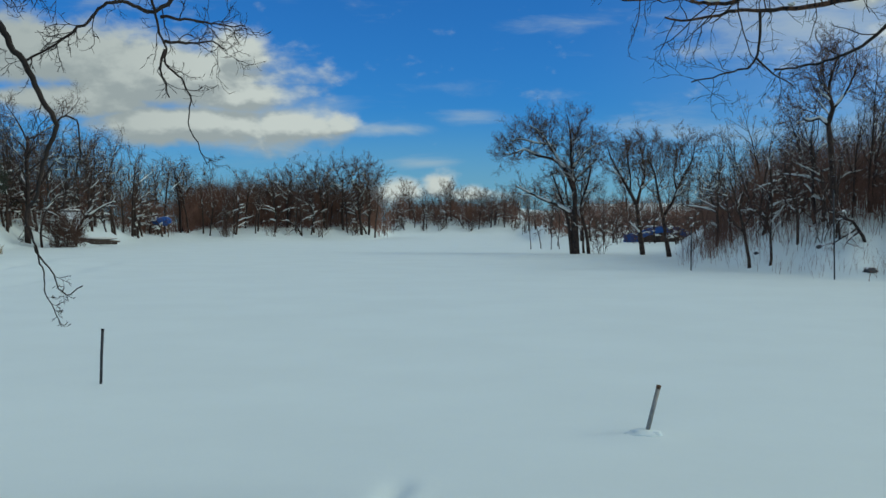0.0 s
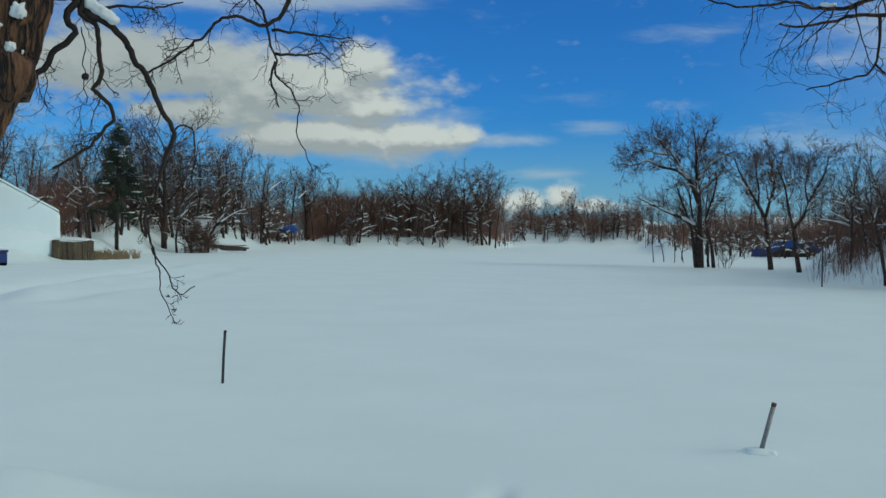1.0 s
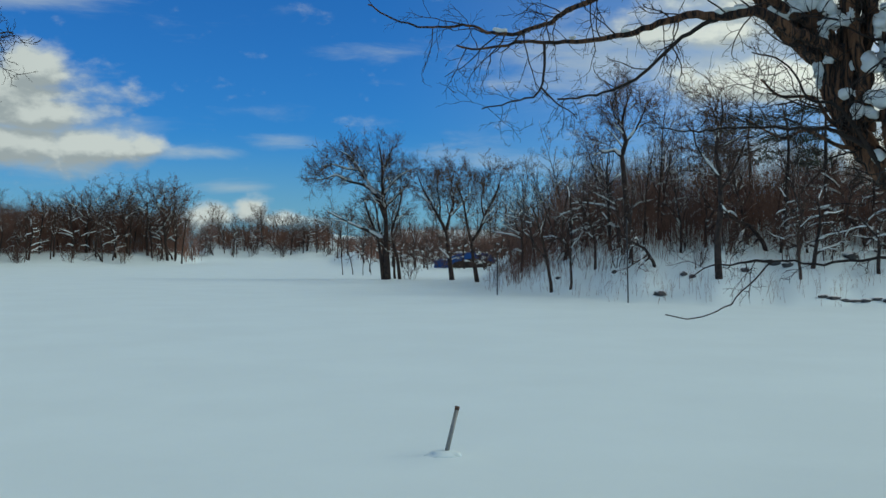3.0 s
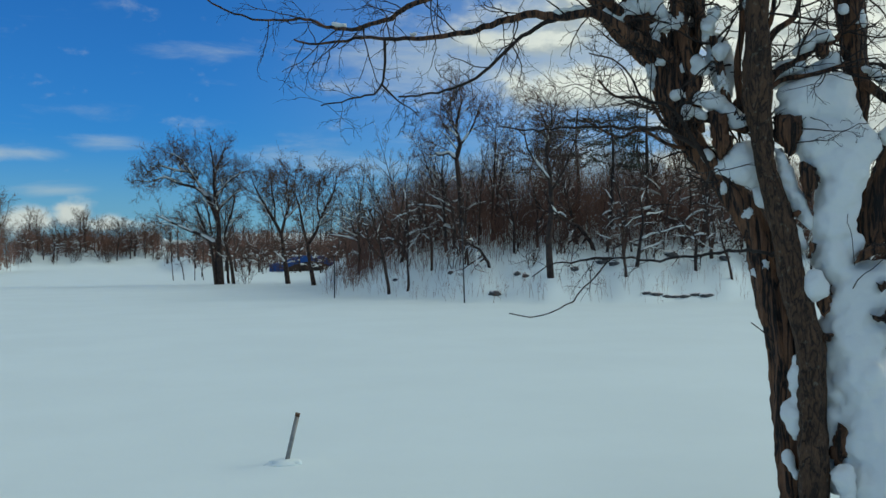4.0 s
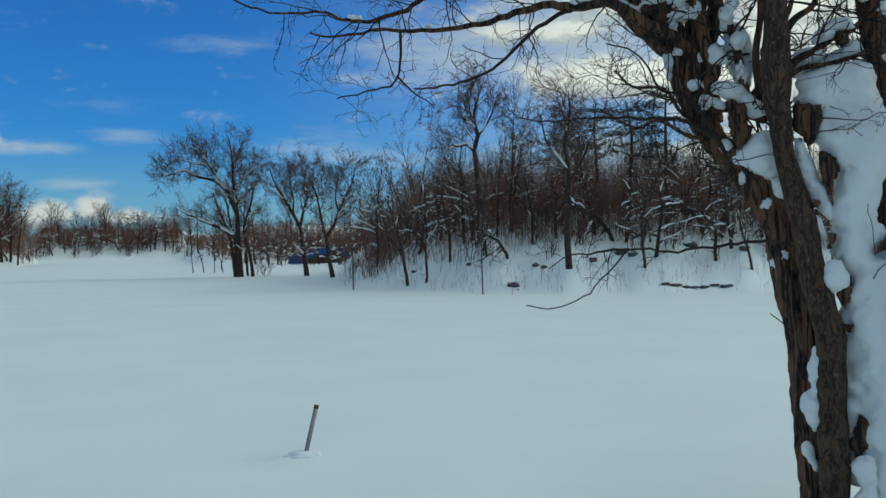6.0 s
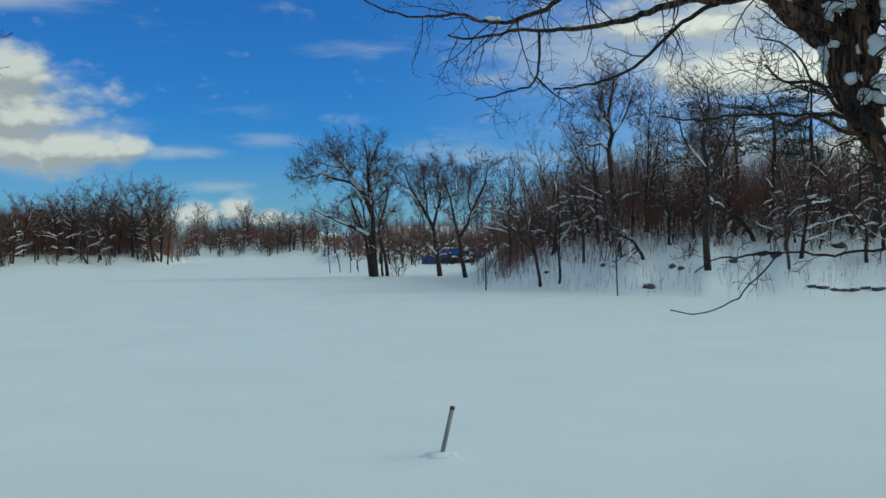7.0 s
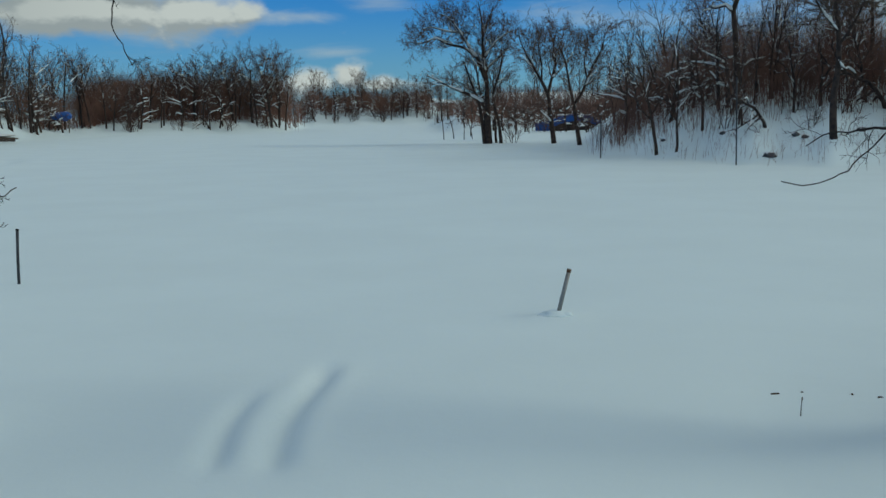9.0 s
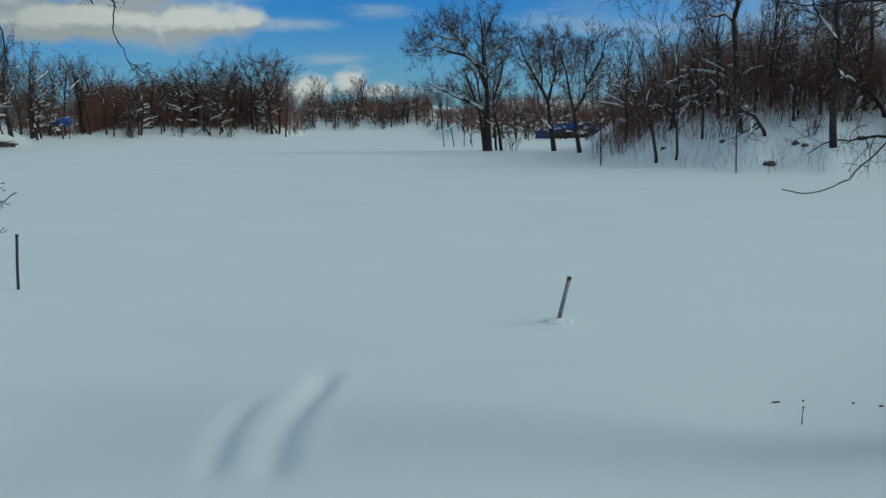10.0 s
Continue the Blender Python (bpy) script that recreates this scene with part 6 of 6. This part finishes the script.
hanging(150, 10, 0.018, 0.012, (0.0, 0.0, 2.95), (0.19, 0.0, 2.68), (0.15, 0.0, 2.54), (0.18, 0.0, 2.47), (0.1, 0.0, 2.36), (0.04, 0.0, 2.28), (-0.07, 0.0, 2.22))
hanging(151, 13, 0.017, 0.006, (0.02, 0.05, 3.1), (0.22, 0.0, 2.71), (0.21, 0.0, 2.56), (0.27, 0.0, 2.52), (0.29, 0.0, 2.41), (0.31, 0.0, 2.29), (0.26, 0.0, 2.22), (0.32, 0.0, 2.17), (0.36, 0.0, 2.09), (0.27, 0.0, 1.99), (0.16, 0.0, 1.9), (0.1, 0.0, 1.86))
hanging(152, 6, 0.021, 0.002, (0.0, 0.0, 2.95), (0.13, 0.0, 2.7), (0.24, 0.0, 2.57), (0.33, 0.0, 2.52), (0.42, 0.0, 2.43), (0.49, 0.0, 2.31), (0.55, 0.0, 2.18), (0.62, 0.0, 2.05), (0.58, 0.0, 1.91), (0.55, 0.0, 1.76), (0.51, 0.0, 1.66), (0.53, 0.0, 1.51), (0.56, 0.0, 1.41), (0.58, 0.0, 1.31), (0.64, 0.0, 1.15), long=0.11)
hanging(153, 3, 0.004, 0.002, (0.53, 0.0, 1.51), (0.61, 0.0, 1.37), (0.66, 0.0, 1.29), (0.73, 0.0, 1.33), long=0.09)
hanging(154, 5, 0.0045, 0.003, (0.62, 0.0, 2.05), (0.67, 0.0, 2.09), (0.71, 0.0, 2.07), (0.72, 0.0, 1.95), (0.71, 0.0, 1.82))
hanging(155, 20, 0.017, 0.002, (0.2, 0.1, 3.6), (0.9, 0.0, 2.81), (0.98, 0.0, 2.71), (1.05, 0.0, 2.6), (1.1, 0.0, 2.46), (1.1, 0.0, 2.37), (1.17, 0.0, 2.29), (1.21, 0.0, 2.19), (1.22, 0.0, 2.08), (1.25, 0.0, 1.99), (1.3, 0.0, 1.89))
hanging(156, 15, 0.014, 0.004, (1.3, 0.0, 3.0), (1.2, 0.0, 2.82), (1.14, 0.0, 2.68), (1.05, 0.0, 2.59), (0.98, 0.0, 2.61), (0.88, 0.0, 2.61), (0.79, 0.0, 2.56), (0.68, 0.0, 2.45), (0.6, 0.0, 2.36), (0.51, 0.0, 2.32))
hanging(157, 8, 0.008, 0.003, (1.08, 0.0, 2.57), (1.23, 0.0, 2.57), (1.38, 0.0, 2.56), (1.49, 0.0, 2.57))
hanging(158, 8, 0.007, 0.003, (1.1, 0.0, 2.46), (1.17, 0.0, 2.46), (1.25, 0.0, 2.46), (1.32, 0.0, 2.48), (1.38, 0.0, 2.45))
hanging(159, 3, 0.003, 0.002, (0.215, 0.0, 2.5), (0.235, -0.01, 2.4), (0.232, 0.0, 2.34), (0.235, 0.0, 2.28), (0.24, 0.0, 2.16))
hanging(160, 3, 0.006, 0.003, (1.1, 0.0, 2.42), (1.095, 0.0, 2.32), (1.12, 0.0, 2.2))
hanging(161, 8, 0.008, 0.003, (0.24, 0, 2.57), (0.35, 0.0, 2.62), (0.5, 0.0, 2.6), (0.66, 0.0, 2.66))
part("snow", packed([lump((0.26 + 0.03 * k, -0.01, 2.605 - 0.022 * k), (0.035, 0.03, 0.026), 5 + k, 3, 0.3) for k in range(4)], 0.006, 2.0, 0.01), SNOW_CLUMP, hang)
part("snow", lump((-0.04, -0.08, 2.38), (0.03, 0.02, 0.05), 8, 3, 0.3), SNOW_CLUMP, hang)
for u, w, a in ((-0.10, 2.62, 0.035), (-0.04, 2.52, 0.028), (-0.07, 2.36, 0.02), (-0.13, 2.45, 0.024), (-0.02, 2.66, 0.02)):
    part("snow", lump((u, -0.135, w), (a, 0.03, a * 1.2), u * 50, 3, 0.6, 0.0, 2.2), SNOW_CLUMP, hang)
part("snow", lump((-0.16, -0.06, 2.60), (0.04, 0.04, 0.05), 8, 3, 0.3), SNOW_CLUMP, hang)
part("seed_pod", lump((0.235, 0.0, 2.28), (0.016, 0.016, 0.018), 2, 2, 0.3), TWIG, hang)


# ---------------------------------------------------------------- small litter on the bank
for x, y, a, b, turn in [(2.67, 5.59, 0.034, 0.010, 10), (3.12, 5.44, 0.009, 0.007, 0), (3.23, 5.30, 0.018, 0.008, -15), (2.86, 5.60, 0.010, 0.006, 30)]:
    z = float(ground_height(x, y))
    tagged(part("bark_chip", lump((x, y, z + 0.003), (a, b, 0.008), x * 3, 2, 0.3, turn), BARK_SMOOTH), "small dark chip of bark lying on the snow", "bark chip", "bark chips on the snow")
z = float(ground_height(2.56, 5.0))
stalk = thing("dead_stalk", "thin dead plant stalk sticking out of the snow", "stalk", at=Matrix.Translation((2.56, 5.0, z)))
part("stalk", tube([Vector((0, 0, -0.05)), Vector((0.010, 0.02, 0.03)), Vector((0.016, 0.03, 0.065)), Vector((0.024, 0.04, 0.095))], [0.004, 0.003, 0.002, 0.003], 6), TWIG, stalk)
part("leaf", lump((0.025, 0.04, 0.098), (0.005, 0.003, 0.011), 3, 2, 0.3), LEAF, stalk)
